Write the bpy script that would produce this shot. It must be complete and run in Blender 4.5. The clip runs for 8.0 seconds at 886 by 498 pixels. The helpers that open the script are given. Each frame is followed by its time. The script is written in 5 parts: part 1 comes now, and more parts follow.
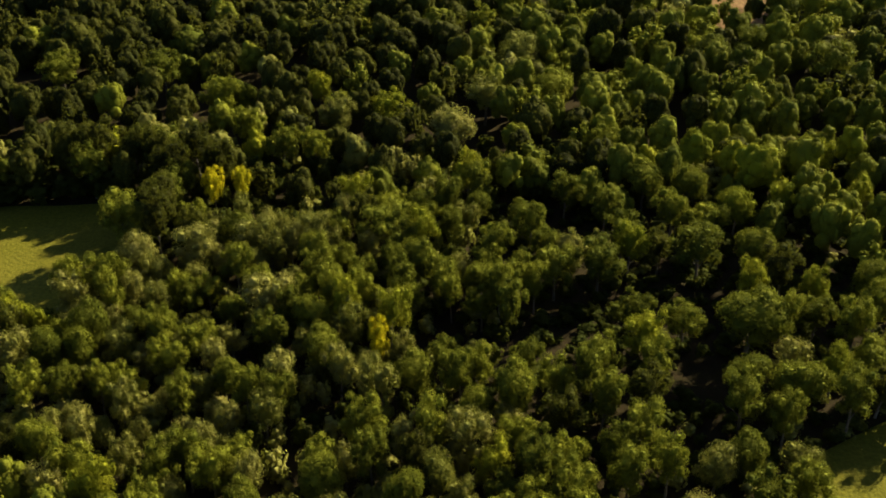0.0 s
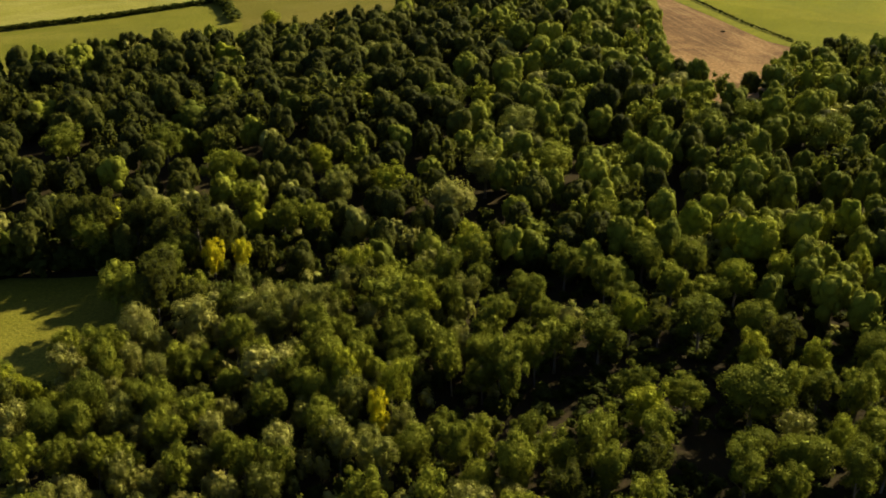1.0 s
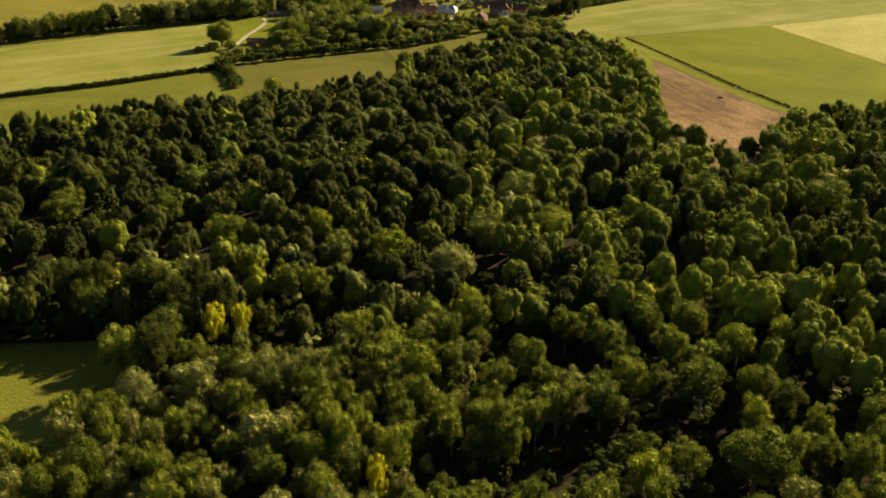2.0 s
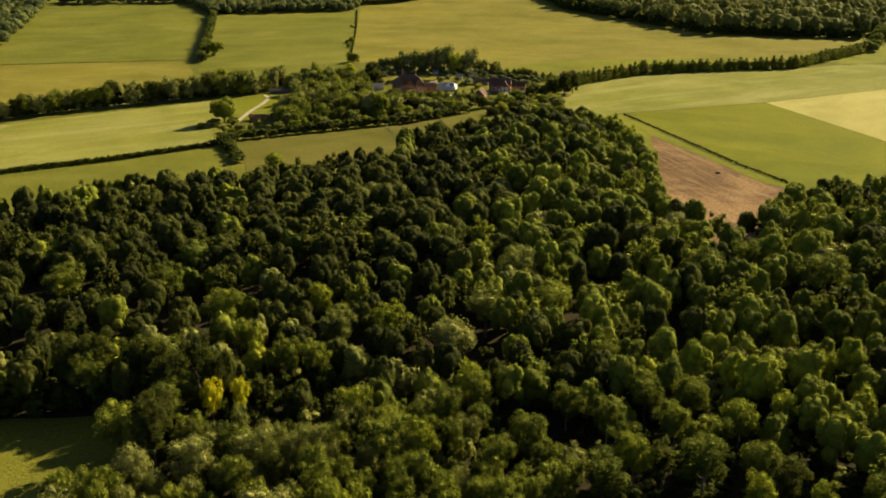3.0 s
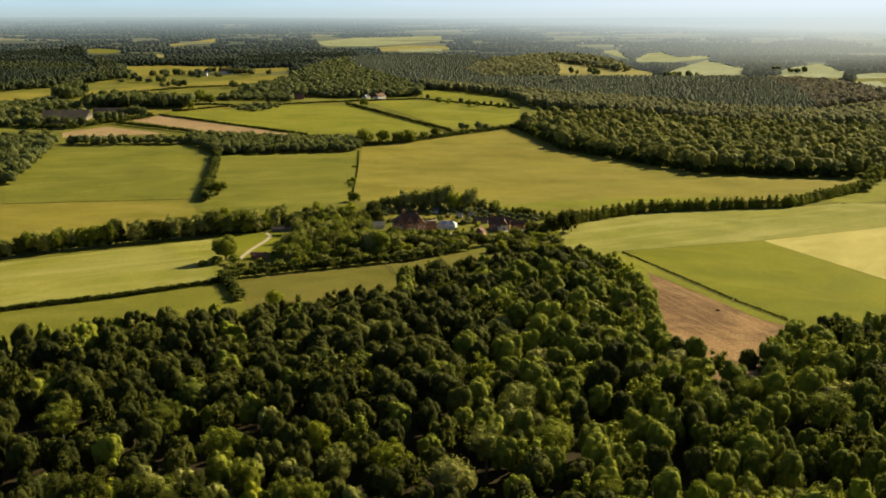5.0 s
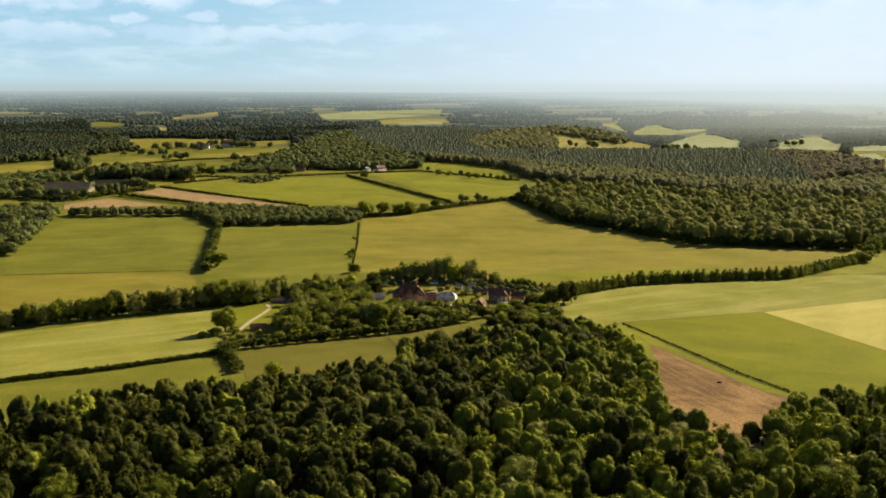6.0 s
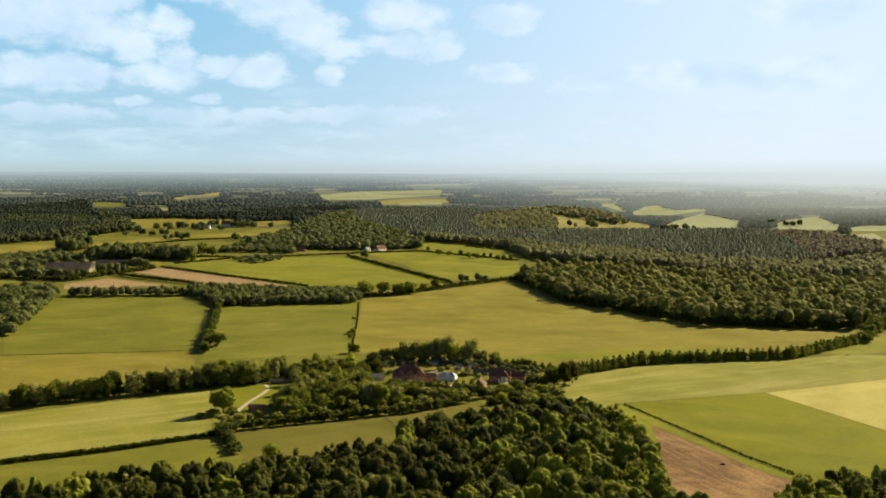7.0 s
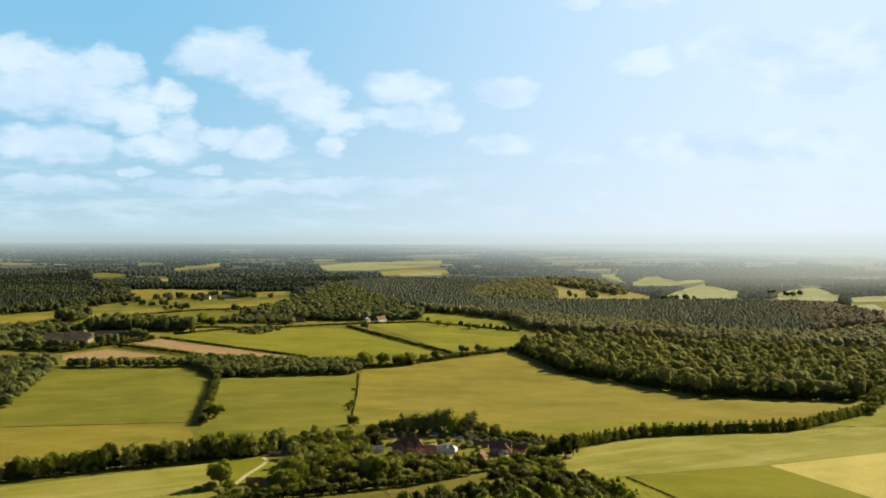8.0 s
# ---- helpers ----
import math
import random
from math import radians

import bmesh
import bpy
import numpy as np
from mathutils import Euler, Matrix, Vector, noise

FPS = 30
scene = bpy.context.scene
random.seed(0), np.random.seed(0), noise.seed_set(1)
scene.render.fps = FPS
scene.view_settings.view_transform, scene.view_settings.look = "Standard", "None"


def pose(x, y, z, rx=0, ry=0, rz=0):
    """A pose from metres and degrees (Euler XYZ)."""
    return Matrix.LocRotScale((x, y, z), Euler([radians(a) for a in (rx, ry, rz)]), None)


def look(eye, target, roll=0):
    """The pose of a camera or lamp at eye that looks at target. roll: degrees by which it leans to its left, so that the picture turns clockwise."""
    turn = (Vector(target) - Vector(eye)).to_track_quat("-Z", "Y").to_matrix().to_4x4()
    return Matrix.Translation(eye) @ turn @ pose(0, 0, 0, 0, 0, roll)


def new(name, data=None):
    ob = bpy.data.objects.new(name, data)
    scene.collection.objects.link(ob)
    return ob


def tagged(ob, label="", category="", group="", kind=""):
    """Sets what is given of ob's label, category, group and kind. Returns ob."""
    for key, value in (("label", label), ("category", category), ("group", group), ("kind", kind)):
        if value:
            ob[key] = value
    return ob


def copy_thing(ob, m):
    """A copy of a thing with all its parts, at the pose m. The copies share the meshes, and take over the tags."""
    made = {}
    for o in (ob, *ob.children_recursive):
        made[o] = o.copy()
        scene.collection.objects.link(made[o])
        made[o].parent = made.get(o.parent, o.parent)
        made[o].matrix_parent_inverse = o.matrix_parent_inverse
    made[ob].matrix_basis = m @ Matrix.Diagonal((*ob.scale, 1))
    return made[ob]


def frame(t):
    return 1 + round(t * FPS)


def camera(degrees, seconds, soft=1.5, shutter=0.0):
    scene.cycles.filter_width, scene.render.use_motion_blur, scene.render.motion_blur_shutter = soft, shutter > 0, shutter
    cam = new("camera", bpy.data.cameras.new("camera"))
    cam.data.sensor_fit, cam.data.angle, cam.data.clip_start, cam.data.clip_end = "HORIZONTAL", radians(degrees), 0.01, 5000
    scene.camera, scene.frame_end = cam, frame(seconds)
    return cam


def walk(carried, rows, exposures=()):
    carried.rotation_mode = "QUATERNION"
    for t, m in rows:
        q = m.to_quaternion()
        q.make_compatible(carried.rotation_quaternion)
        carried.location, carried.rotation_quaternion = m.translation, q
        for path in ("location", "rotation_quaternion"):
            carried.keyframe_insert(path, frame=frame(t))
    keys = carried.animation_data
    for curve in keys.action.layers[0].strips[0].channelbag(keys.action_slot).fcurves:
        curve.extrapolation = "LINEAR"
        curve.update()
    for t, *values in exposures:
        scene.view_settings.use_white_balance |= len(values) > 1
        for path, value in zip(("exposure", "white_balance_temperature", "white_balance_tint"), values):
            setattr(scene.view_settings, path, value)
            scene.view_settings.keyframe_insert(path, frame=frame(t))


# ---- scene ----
# ---- camera and walk ----
cam = camera(44.85, 8.0, soft=1.7)
EYE = 130.0
# seconds, degrees by which the camera looks up; it hovers and tilts
TILTS = [(0.0, -30.72), (0.5, -28.79), (1.0, -26.86), (1.5, -25.14), (1.7, -24.51), (2.8, -20.21), (3.0, -19.46), (3.5, -17.52), (4.0, -15.78),
         (4.5, -13.81), (4.7, -13.14), (6.0, -8.33), (6.5, -6.16), (7.0, -4.07), (7.5, -1.78), (8.0, -0.30)]
walk(cam, [(t, pose(0, 0, EYE, 90 + tilt, 0, 0)) for t, tilt in TILTS], exposures=[(0.0, 1.08), (8.0, 1.05)])

# ---- light ----
SUN_AZ, SUN_EL = 46.0, 26.0   # degrees to the right of straight ahead, degrees up
sun = new("sun", bpy.data.lights.new("sun", "SUN"))
sun.data.energy, sun.data.angle, sun.data.color = 5.0, radians(0.6), (1.0, 0.89, 0.58)
sun.matrix_world = look((math.sin(radians(SUN_AZ)) * 300, math.cos(radians(SUN_AZ)) * 300, 400), (0, 0, 400 - 300 * math.tan(radians(SUN_EL))))


class Nodes:
    """Short hand for a node tree."""

    def __init__(self, tree):
        self.tree = tree

    def add(self, kind, inputs=None, **settings):
        n = self.tree.nodes.new(kind)
        for k, v in settings.items():
            setattr(n, k, v)
        for k, v in (inputs or {}).items():
            if isinstance(v, bpy.types.NodeSocket):
                self.tree.links.new(v, n.inputs[k])
            else:
                n.inputs[k].default_value = v
        return n

    def math(self, op, a, b=0.0, c=0.0, clamp=False):
        return self.add("ShaderNodeMath", {0: a, 1: b, 2: c}, operation=op, use_clamp=clamp).outputs[0]

    def mix(self, f, a, b, blend="MIX"):
        return self.add("ShaderNodeMix", {0: f, 6: a, 7: b}, data_type="RGBA", blend_type=blend).outputs[2]

    def ramp(self, f, lo, hi):
        return self.add("ShaderNodeMapRange", {0: f, 1: lo, 2: hi}, interpolation_type="SMOOTHSTEP").outputs[0]

    def noise(self, vec, scale, detail=4.0, rough=0.55, dist=0.0):
        return self.add("ShaderNodeTexNoise", {"Vector": vec, "Scale": scale, "Detail": detail, "Roughness": rough, "Distortion": dist}).outputs[0]


def rgb(r, g, b):
    return (r, g, b, 1.0)


def build_world():
    world = bpy.data.worlds.new("sky")
    world.use_nodes = True
    scene.world = world
    world.node_tree.nodes.clear()
    n = Nodes(world.node_tree)
    sky = n.add("ShaderNodeTexSky", sky_type="NISHITA", sun_disc=False, sun_elevation=radians(SUN_EL), sun_rotation=radians(SUN_AZ),
                altitude=200.0, air_density=0.5, dust_density=0.6, ozone_density=1.2).outputs[0]
    at = n.add("ShaderNodeTexCoord").outputs["Generated"]
    xyz = n.add("ShaderNodeSeparateXYZ", {0: at})
    az = n.math("MULTIPLY", n.math("ARCTAN2", xyz.outputs[0], xyz.outputs[1]), 57.2958)
    el = n.math("MULTIPLY", n.math("ARCSINE", xyz.outputs[2]), 57.2958)
    flat = n.add("ShaderNodeCombineXYZ", {0: az, 1: n.math("MULTIPLY", el, 1.7), 2: 0.0}).outputs[0]
    drift = n.add("ShaderNodeCombineXYZ", {0: az, 1: n.math("MULTIPLY", el, 1.7), 2: 9.0}).outputs[0]
    caz = n.math("ADD", az, n.math("MULTIPLY", n.math("SUBTRACT", n.noise(flat, 0.40, 4.0, 0.6), 0.5), 2.6))
    cel = n.math("ADD", el, n.math("MULTIPLY", n.math("SUBTRACT", n.noise(drift, 0.40, 4.0, 0.6), 0.5), 1.5))
    # cumulus heaps: azimuth, height, half width, half height in degrees
    heap = None
    for a, e, ra, re in ((-21.6, 9.2, 2.0, 1.07), (-19.3, 8.6, 2.0, 1.08), (-17.3, 8.9, 1.7, 1.04), (-20.9, 7.5, 3.2, 1.18), (-17.9, 7.2, 2.9, 1.21), (-15.8, 6.4, 1.3, 0.81), (-10.7, 10.1, 0.7, 0.36), (-14.3, 7.5, 1.2, 0.88),
                         (-13.8, 5.8, 1.0, 0.94), (-15.0, 5.0, 2.4, 0.70), (-20.1, 4.9, 3.2, 0.96), (-17.9, 5.0, 1.1, 0.69), (-11.6, 5.5, 1.5, 0.59), (-9.4, 5.2, 1.4, 0.77), (-6.0, 5.1, 0.8, 0.60),
                         (-12.3, 9.7, 1.8, 1.18), (-10.7, 9.7, 2.0, 1.36), (-8.8, 8.6, 2.2, 1.43), (-7.0, 7.5, 1.8, 1.56), (-5.4, 6.3, 1.3, 0.72), (-2.1, 8.2, 2.2, 0.90), (-2.5, 6.7, 2.3, 0.60), (-0.3, 6.6, 1.3, 0.90),
                         (3.6, 8.0, 1.7, 0.75), (3.0, 5.2, 1.9, 0.60), (-16.0, 3.7, 1.1, 0.35), (-12.6, 3.9, 0.9, 0.35), (-19.8, 3.0, 2.9, 0.45), (-13.4, 3.0, 2.9, 0.47), (-5.5, 3.1, 2.7, 0.39), (-1.9, 3.0, 2.1, 0.42),
                         (-9.1, 2.9, 2.4, 0.36), (15.2, 10.0, 2.7, 0.99), (18.5, 9.0, 3.8, 1.77), (21.7, 9.7, 1.6, 1.68), (10.6, 9.4, 1.6, 0.77), (10.9, 12.3, 1.7, 0.47), (7.1, 12.5, 1.0, 0.42), (7.7, 4.7, 2.1, 0.60),
                         (11.8, 4.9, 3.2, 0.89), (18.0, 4.8, 4.4, 0.92)):
        dx = n.math("DIVIDE", n.math("SUBTRACT", caz, a), ra)
        dy = n.math("DIVIDE", n.math("SUBTRACT", cel, e), re)
        d = n.math("SUBTRACT", 1.0, n.math("ADD", n.math("MULTIPLY", dx, dx), n.math("MULTIPLY", dy, dy)))
        heap = d if heap is None else n.math("SMOOTH_MAX", heap, d, 0.4)
    heap = n.math("MAXIMUM", heap, -1.6)
    puff = n.math("SUBTRACT", n.noise(flat, 0.75, 8.0, 0.60), 0.5)
    body = n.math("ADD", heap, n.math("MULTIPLY", puff, 2.0))
    streak = n.add("ShaderNodeCombineXYZ", {0: n.math("MULTIPLY", az, 0.35), 1: n.math("MULTIPLY", el, 1.6), 2: 4.0}).outputs[0]
    wisp = n.math("MULTIPLY", n.ramp(n.noise(streak, 0.9, 6.0, 0.6), 0.42, 0.70), n.math("MULTIPLY", n.ramp(el, 6.0, 2.5), 0.5))
    cover = n.math("MAXIMUM", n.math("MULTIPLY", n.ramp(body, -0.45, 0.80), n.ramp(el, 0.0, 5.0)), wisp)
    lit = n.ramp(n.noise(flat, 0.28, 5.0, 0.5), 0.35, 0.65)
    haze = n.math("POWER", n.math("SUBTRACT", 1.0, n.math("MULTIPLY", n.math("MAXIMUM", el, 0.0), 0.055, clamp=True), clamp=True), 3.0)
    glare = n.ramp(az, -18.0, 20.0)
    near = n.math("MULTIPLY", n.ramp(n.math("ABSOLUTE", az), 60.0, 30.0), n.ramp(el, 34.0, 16.0))
    white = n.mix(glare, rgb(5.28, 6.96, 7.60), rgb(7.73, 8.63, 9.28))
    blue = n.mix(n.math("MULTIPLY", near, 0.9), sky, n.mix(glare, rgb(2.35, 5.80, 8.50), rgb(6.90, 8.80, 10.70)))
    hazed = n.mix(n.math("MULTIPLY", haze, near), blue, white)
    hazed = n.mix(n.ramp(el, 0.8, 0.0), hazed, n.mix(glare, rgb(4.70, 5.75, 5.90), rgb(7.00, 7.90, 8.10)))
    cover = n.math("MULTIPLY", cover, n.ramp(el, 0.3, 1.6))
    cloud = n.mix(lit, rgb(6.06, 7.86, 9.66), rgb(7.73, 9.15, 10.18))
    colour = n.mix(n.math("MULTIPLY", cover, n.math("MULTIPLY", near, 0.88)), hazed, cloud)
    bg = n.add("ShaderNodeBackground", {0: colour, 1: 0.05})
    out = n.add("ShaderNodeOutputWorld", {0: bg.outputs[0]})


build_world()


# ---- materials ----
def material(name):
    m = bpy.data.materials.new(name)
    m.use_nodes = True
    m.node_tree.nodes.clear()
    return m, Nodes(m.node_tree)


def finish(n, shader):
    n.add("ShaderNodeOutputMaterial", {0: shader})


def principled(n, colour, rough, bump=None, strength=0.5, dist=0.1, spec=0.3, metal=0.0):
    inp = {"Base Color": colour, "Roughness": rough, "Specular IOR Level": spec, "Metallic": metal}
    if bump is not None:
        inp["Normal"] = n.add("ShaderNodeBump", {"Strength": strength, "Distance": dist, "Height": bump}).outputs[0]
    return n.add("ShaderNodeBsdfPrincipled", inp).outputs[0]


def grass(name, dark, light, dry, turn=0.0, streak=0.0, size=1.0, patchy=0.30):
    """Pasture: broad patches, streaks along the mowing, fine tufts."""
    m, n = material(name)
    at = n.add("ShaderNodeTexCoord").outputs["Object"]
    v = n.add("ShaderNodeMapping", {"Vector": at, "Rotation": (0, 0, radians(turn)), "Scale": (7.0, 1.0, 1.0)}, vector_type="TEXTURE").outputs[0]
    broad = n.ramp(n.noise(at, 0.012 / size, 6.0, 0.62, 0.8), 0.36, 0.64)
    mid = n.noise(n.add("ShaderNodeMapping", {"Vector": at, "Rotation": (0, 0, radians(turn)), "Scale": (2.4, 1.0, 1.0)}, vector_type="TEXTURE").outputs[0], 0.035 / size, 6.0, 0.68, 0.6)
    fine = n.noise(at, 1.3, 3.0, 0.7)
    lines = n.noise(v, 0.035, 4.0, 0.6)
    c = n.mix(broad, dark, light)
    # broad dark patches: greener swathes, and slope shading put into the colour
    slope_patches = n.ramp(n.noise(at, 0.0075 / size, 6.0, 0.58, 1.6), 0.40, 0.62)
    c = n.mix(n.math("MULTIPLY", slope_patches, patchy), c, n.mix(0.5, dark, rgb(0.09, 0.11, 0.012)))
    c = n.mix(n.math("MULTIPLY", n.ramp(lines, 0.45, 0.72), streak), c, dry)
    c = n.mix(n.math("MULTIPLY", n.ramp(mid, 0.44, 0.68), 0.45), c, dry)
    c = n.mix(n.ramp(fine, 0.25, 0.8), n.mix(0.5, c, rgb(0.03, 0.035, 0.008)), c)
    swell = n.add("ShaderNodeBump", {"Strength": 1.0, "Distance": 4.0, "Height": n.noise(at, 0.011, 2.0, 0.5, 0.5)}).outputs[0]
    tuft = n.add("ShaderNodeBump", {"Strength": 0.7, "Distance": 0.35, "Height": n.math("ADD", fine, mid), "Normal": swell}).outputs[0]
    finish(n, n.add("ShaderNodeBsdfPrincipled", {"Base Color": c, "Roughness": 0.85, "Specular IOR Level": 0.02, "Normal": tuft}).outputs[0])
    return m


def bare_soil(name, a, b, c, turn, rowed=1.0):
    m, n = material(name)
    at = n.add("ShaderNodeTexCoord").outputs["Object"]
    v = n.add("ShaderNodeMapping", {"Vector": at, "Rotation": (0, 0, radians(turn)), "Scale": (1.0, 12.0, 1.0)}, vector_type="TEXTURE").outputs[0]
    rows = n.noise(v, 0.34, 5.0, 0.68)
    broad = n.ramp(n.noise(at, 0.03, 5.0, 0.65, 0.8), 0.35, 0.65)
    fine = n.noise(at, 0.8, 4.0, 0.7)
    col = n.mix(broad, a, b)
    col = n.mix(n.math("MULTIPLY", n.ramp(rows, 0.45, 0.7), rowed), col, c)
    col = n.mix(n.ramp(fine, 0.35, 0.75), n.mix(0.5, col, rgb(0.05, 0.03, 0.02)), col)
    finish(n, principled(n, col, 0.9, fine, 0.8, 0.3, 0.02))
    return m


def leaf(name, dark, light, per_object, through_part=0.30, spread=0.36, lit=(0.26, 0.27, 0.03, 1.0), gloss=0.02, relief=0.9):
    """Foliage: a hue of its own for each tree, lighter and darker sprays within it."""
    m, n = material(name)
    if per_object:
        own = n.add("ShaderNodeObjectInfo").outputs["Random"]
    else:
        own = n.add("ShaderNodeAttribute", attribute_name="tint").outputs["Fac"]
    spray = n.add("ShaderNodeNewGeometry").outputs["Random Per Island"]
    at = n.add("ShaderNodeTexCoord").outputs["Object"]
    clump = n.noise(at, 0.45, 3.0, 0.6)
    c = n.mix(own, dark, light)
    hot = n.add("ShaderNodeHueSaturation", {"Hue": n.math("MULTIPLY_ADD", clump, 0.06, 0.47), "Saturation": 1.0,
                                           "Value": n.math("MULTIPLY_ADD", spray, spread, 1.0 - spread / 2), "Color": c}).outputs[0]
    sprays = n.add("ShaderNodeBump", {"Strength": relief, "Distance": 0.5, "Height": n.noise(at, 1.3, 4.0, 0.7)}).outputs[0]
    a = n.add("ShaderNodeBsdfPrincipled", {"Normal": sprays, "Base Color": hot, "Roughness": 0.75, "Specular IOR Level": gloss}).outputs[0]
    b = n.add("ShaderNodeBsdfTranslucent", {"Color": n.mix(0.55, hot, lit)}).outputs[0]
    finish(n, n.add("ShaderNodeMixShader", {0: through_part, 1: a, 2: b}).outputs[0])
    return m


def plain(name, colour, other, scale=1.0, rough=0.8, bump=0.4, metal=0.0):
    m, n = material(name)
    at = n.add("ShaderNodeTexCoord").outputs["Object"]
    f = n.noise(at, scale, 5.0, 0.65)
    g = n.noise(at, scale * 9, 3.0, 0.6)
    c = n.mix(n.ramp(f, 0.35, 0.7), colour, other)
    c = n.mix(n.math("MULTIPLY", g, 0.25), c, n.mix(0.5, c, rgb(0.05, 0.045, 0.04)))
    finish(n, principled(n, c, rough, g, bump, 0.02, 0.3, metal))
    return m


SPECIES = {  # dark and light foliage colours
    "oak": (rgb(0.090, 0.102, 0.013), rgb(0.210, 0.220, 0.022)),
    "ash": (rgb(0.165, 0.170, 0.034), rgb(0.290, 0.268, 0.070)),
    "lime": (rgb(0.180, 0.198, 0.015), rgb(0.315, 0.310, 0.020)),
    # beech kept very dark: shade over the wood's left side is put into it
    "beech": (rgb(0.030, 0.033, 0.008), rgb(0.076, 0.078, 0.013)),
    "golden": (rgb(0.46, 0.42, 0.014), rgb(0.58, 0.50, 0.014)),
}
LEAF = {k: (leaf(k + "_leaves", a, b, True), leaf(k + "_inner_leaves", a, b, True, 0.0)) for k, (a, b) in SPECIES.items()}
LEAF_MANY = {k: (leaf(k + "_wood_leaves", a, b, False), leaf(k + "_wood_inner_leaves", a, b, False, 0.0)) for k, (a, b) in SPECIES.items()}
# leaf colour darkened to hold the shade on the hedges' near face
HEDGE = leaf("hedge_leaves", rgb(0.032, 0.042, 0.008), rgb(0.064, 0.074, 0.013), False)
# hanger leaves lightened: the haze before the wood is put into the colour
LEAF_HANGER = leaf("hanger_leaves", rgb(0.165, 0.172, 0.036), rgb(0.310, 0.288, 0.058), False, 0.5, 0.2, rgb(0.33, 0.32, 0.10), gloss=0.05, relief=0.0)
LEAF_FAR = leaf("far_wood_leaves", rgb(0.088, 0.104, 0.038), rgb(0.182, 0.188, 0.064), False, 0.35, 0.2, gloss=0.04, relief=0.0)
# foliage paled and greyed with painted haze
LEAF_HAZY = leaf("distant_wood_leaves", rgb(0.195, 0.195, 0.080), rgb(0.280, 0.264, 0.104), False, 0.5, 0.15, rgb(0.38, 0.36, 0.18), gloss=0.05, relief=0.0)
# darker copy of the far leaves, shade put into the colour
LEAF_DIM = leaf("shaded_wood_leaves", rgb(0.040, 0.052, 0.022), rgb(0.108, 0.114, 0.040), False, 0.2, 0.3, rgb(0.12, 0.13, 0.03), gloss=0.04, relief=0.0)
# needles darkened so that cloud shade on the far belts is in the colour
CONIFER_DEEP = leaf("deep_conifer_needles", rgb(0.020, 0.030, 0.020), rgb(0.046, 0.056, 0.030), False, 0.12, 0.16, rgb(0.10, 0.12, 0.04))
# the next needles and larch are likewise paled, haze mixed into their base colours
CONIFER_HAZED = leaf("grey_conifer_needles", rgb(0.120, 0.142, 0.102), rgb(0.165, 0.180, 0.124), False, 0.55, 0.08, rgb(0.24, 0.26, 0.17), gloss=0.05, relief=0.0)
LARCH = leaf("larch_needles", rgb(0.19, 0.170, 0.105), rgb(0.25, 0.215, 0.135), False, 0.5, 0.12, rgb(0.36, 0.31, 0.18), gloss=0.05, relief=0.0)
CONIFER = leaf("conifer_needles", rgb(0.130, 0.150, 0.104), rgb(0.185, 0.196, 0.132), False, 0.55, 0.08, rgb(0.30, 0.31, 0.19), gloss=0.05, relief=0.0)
BARK = plain("bark", rgb(0.10, 0.08, 0.055), rgb(0.20, 0.17, 0.13), 1.5)
PASTURE = grass("pasture_grass", rgb(0.155, 0.155, 0.017), rgb(0.225, 0.209, 0.025), rgb(0.284, 0.241, 0.047), 20, 0.15)
COWFIELD = grass("grazed_grass", rgb(0.243, 0.198, 0.025), rgb(0.315, 0.257, 0.038), rgb(0.360, 0.281, 0.063), -10, 0.18, 1.0, 0.52)
MEADOW = grass("hay_meadow", rgb(0.248, 0.236, 0.032), rgb(0.325, 0.296, 0.056), rgb(0.45, 0.395, 0.130), 30, 0.65)
LUSH = grass("lush_grass", rgb(0.200, 0.200, 0.014), rgb(0.280, 0.265, 0.020), rgb(0.33, 0.285, 0.045), -25, 0.12)
BARLEY = grass("ripening_barley", rgb(0.52, 0.43, 0.115), rgb(0.58, 0.48, 0.14), rgb(0.62, 0.52, 0.17), 40, 0.5)
WOOD_MEADOW = grass("damp_meadow_grass", rgb(0.158, 0.154, 0.015), rgb(0.215, 0.202, 0.021), rgb(0.26, 0.222, 0.036), 30, 0.4)
LEY = grass("grass_ley", rgb(0.190, 0.190, 0.007), rgb(0.245, 0.234, 0.009), rgb(0.30, 0.262, 0.022), -25, 0.35, 1.0, 0.42)
# two far grasses, paler and bluer because haze is put into their colour
HAZE_PALE = grass("pale_far_grass", rgb(0.31, 0.33, 0.18), rgb(0.38, 0.39, 0.23), rgb(0.42, 0.42, 0.26), 10, 0.4)
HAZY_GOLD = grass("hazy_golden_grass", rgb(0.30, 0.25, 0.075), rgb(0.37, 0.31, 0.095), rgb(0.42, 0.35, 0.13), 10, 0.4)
RANK = grass("rank_field_grass", rgb(0.133, 0.116, 0.017), rgb(0.182, 0.154, 0.026), rgb(0.236, 0.186, 0.046), 25, 0.5)
ROUGH = grass("rough_grass", rgb(0.140, 0.136, 0.016), rgb(0.205, 0.190, 0.024), rgb(0.25, 0.212, 0.042), 0, 0.5)
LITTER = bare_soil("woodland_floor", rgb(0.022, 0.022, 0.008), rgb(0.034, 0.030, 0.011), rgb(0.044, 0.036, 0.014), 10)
SOIL = bare_soil("ploughed_soil", rgb(0.165, 0.092, 0.042), rgb(0.39, 0.228, 0.100), rgb(0.47, 0.300, 0.140), 19.5, 0.6)
STUBBLE = bare_soil("stubble", rgb(0.36, 0.23, 0.11), rgb(0.43, 0.29, 0.14), rgb(0.48, 0.33, 0.17), 60)
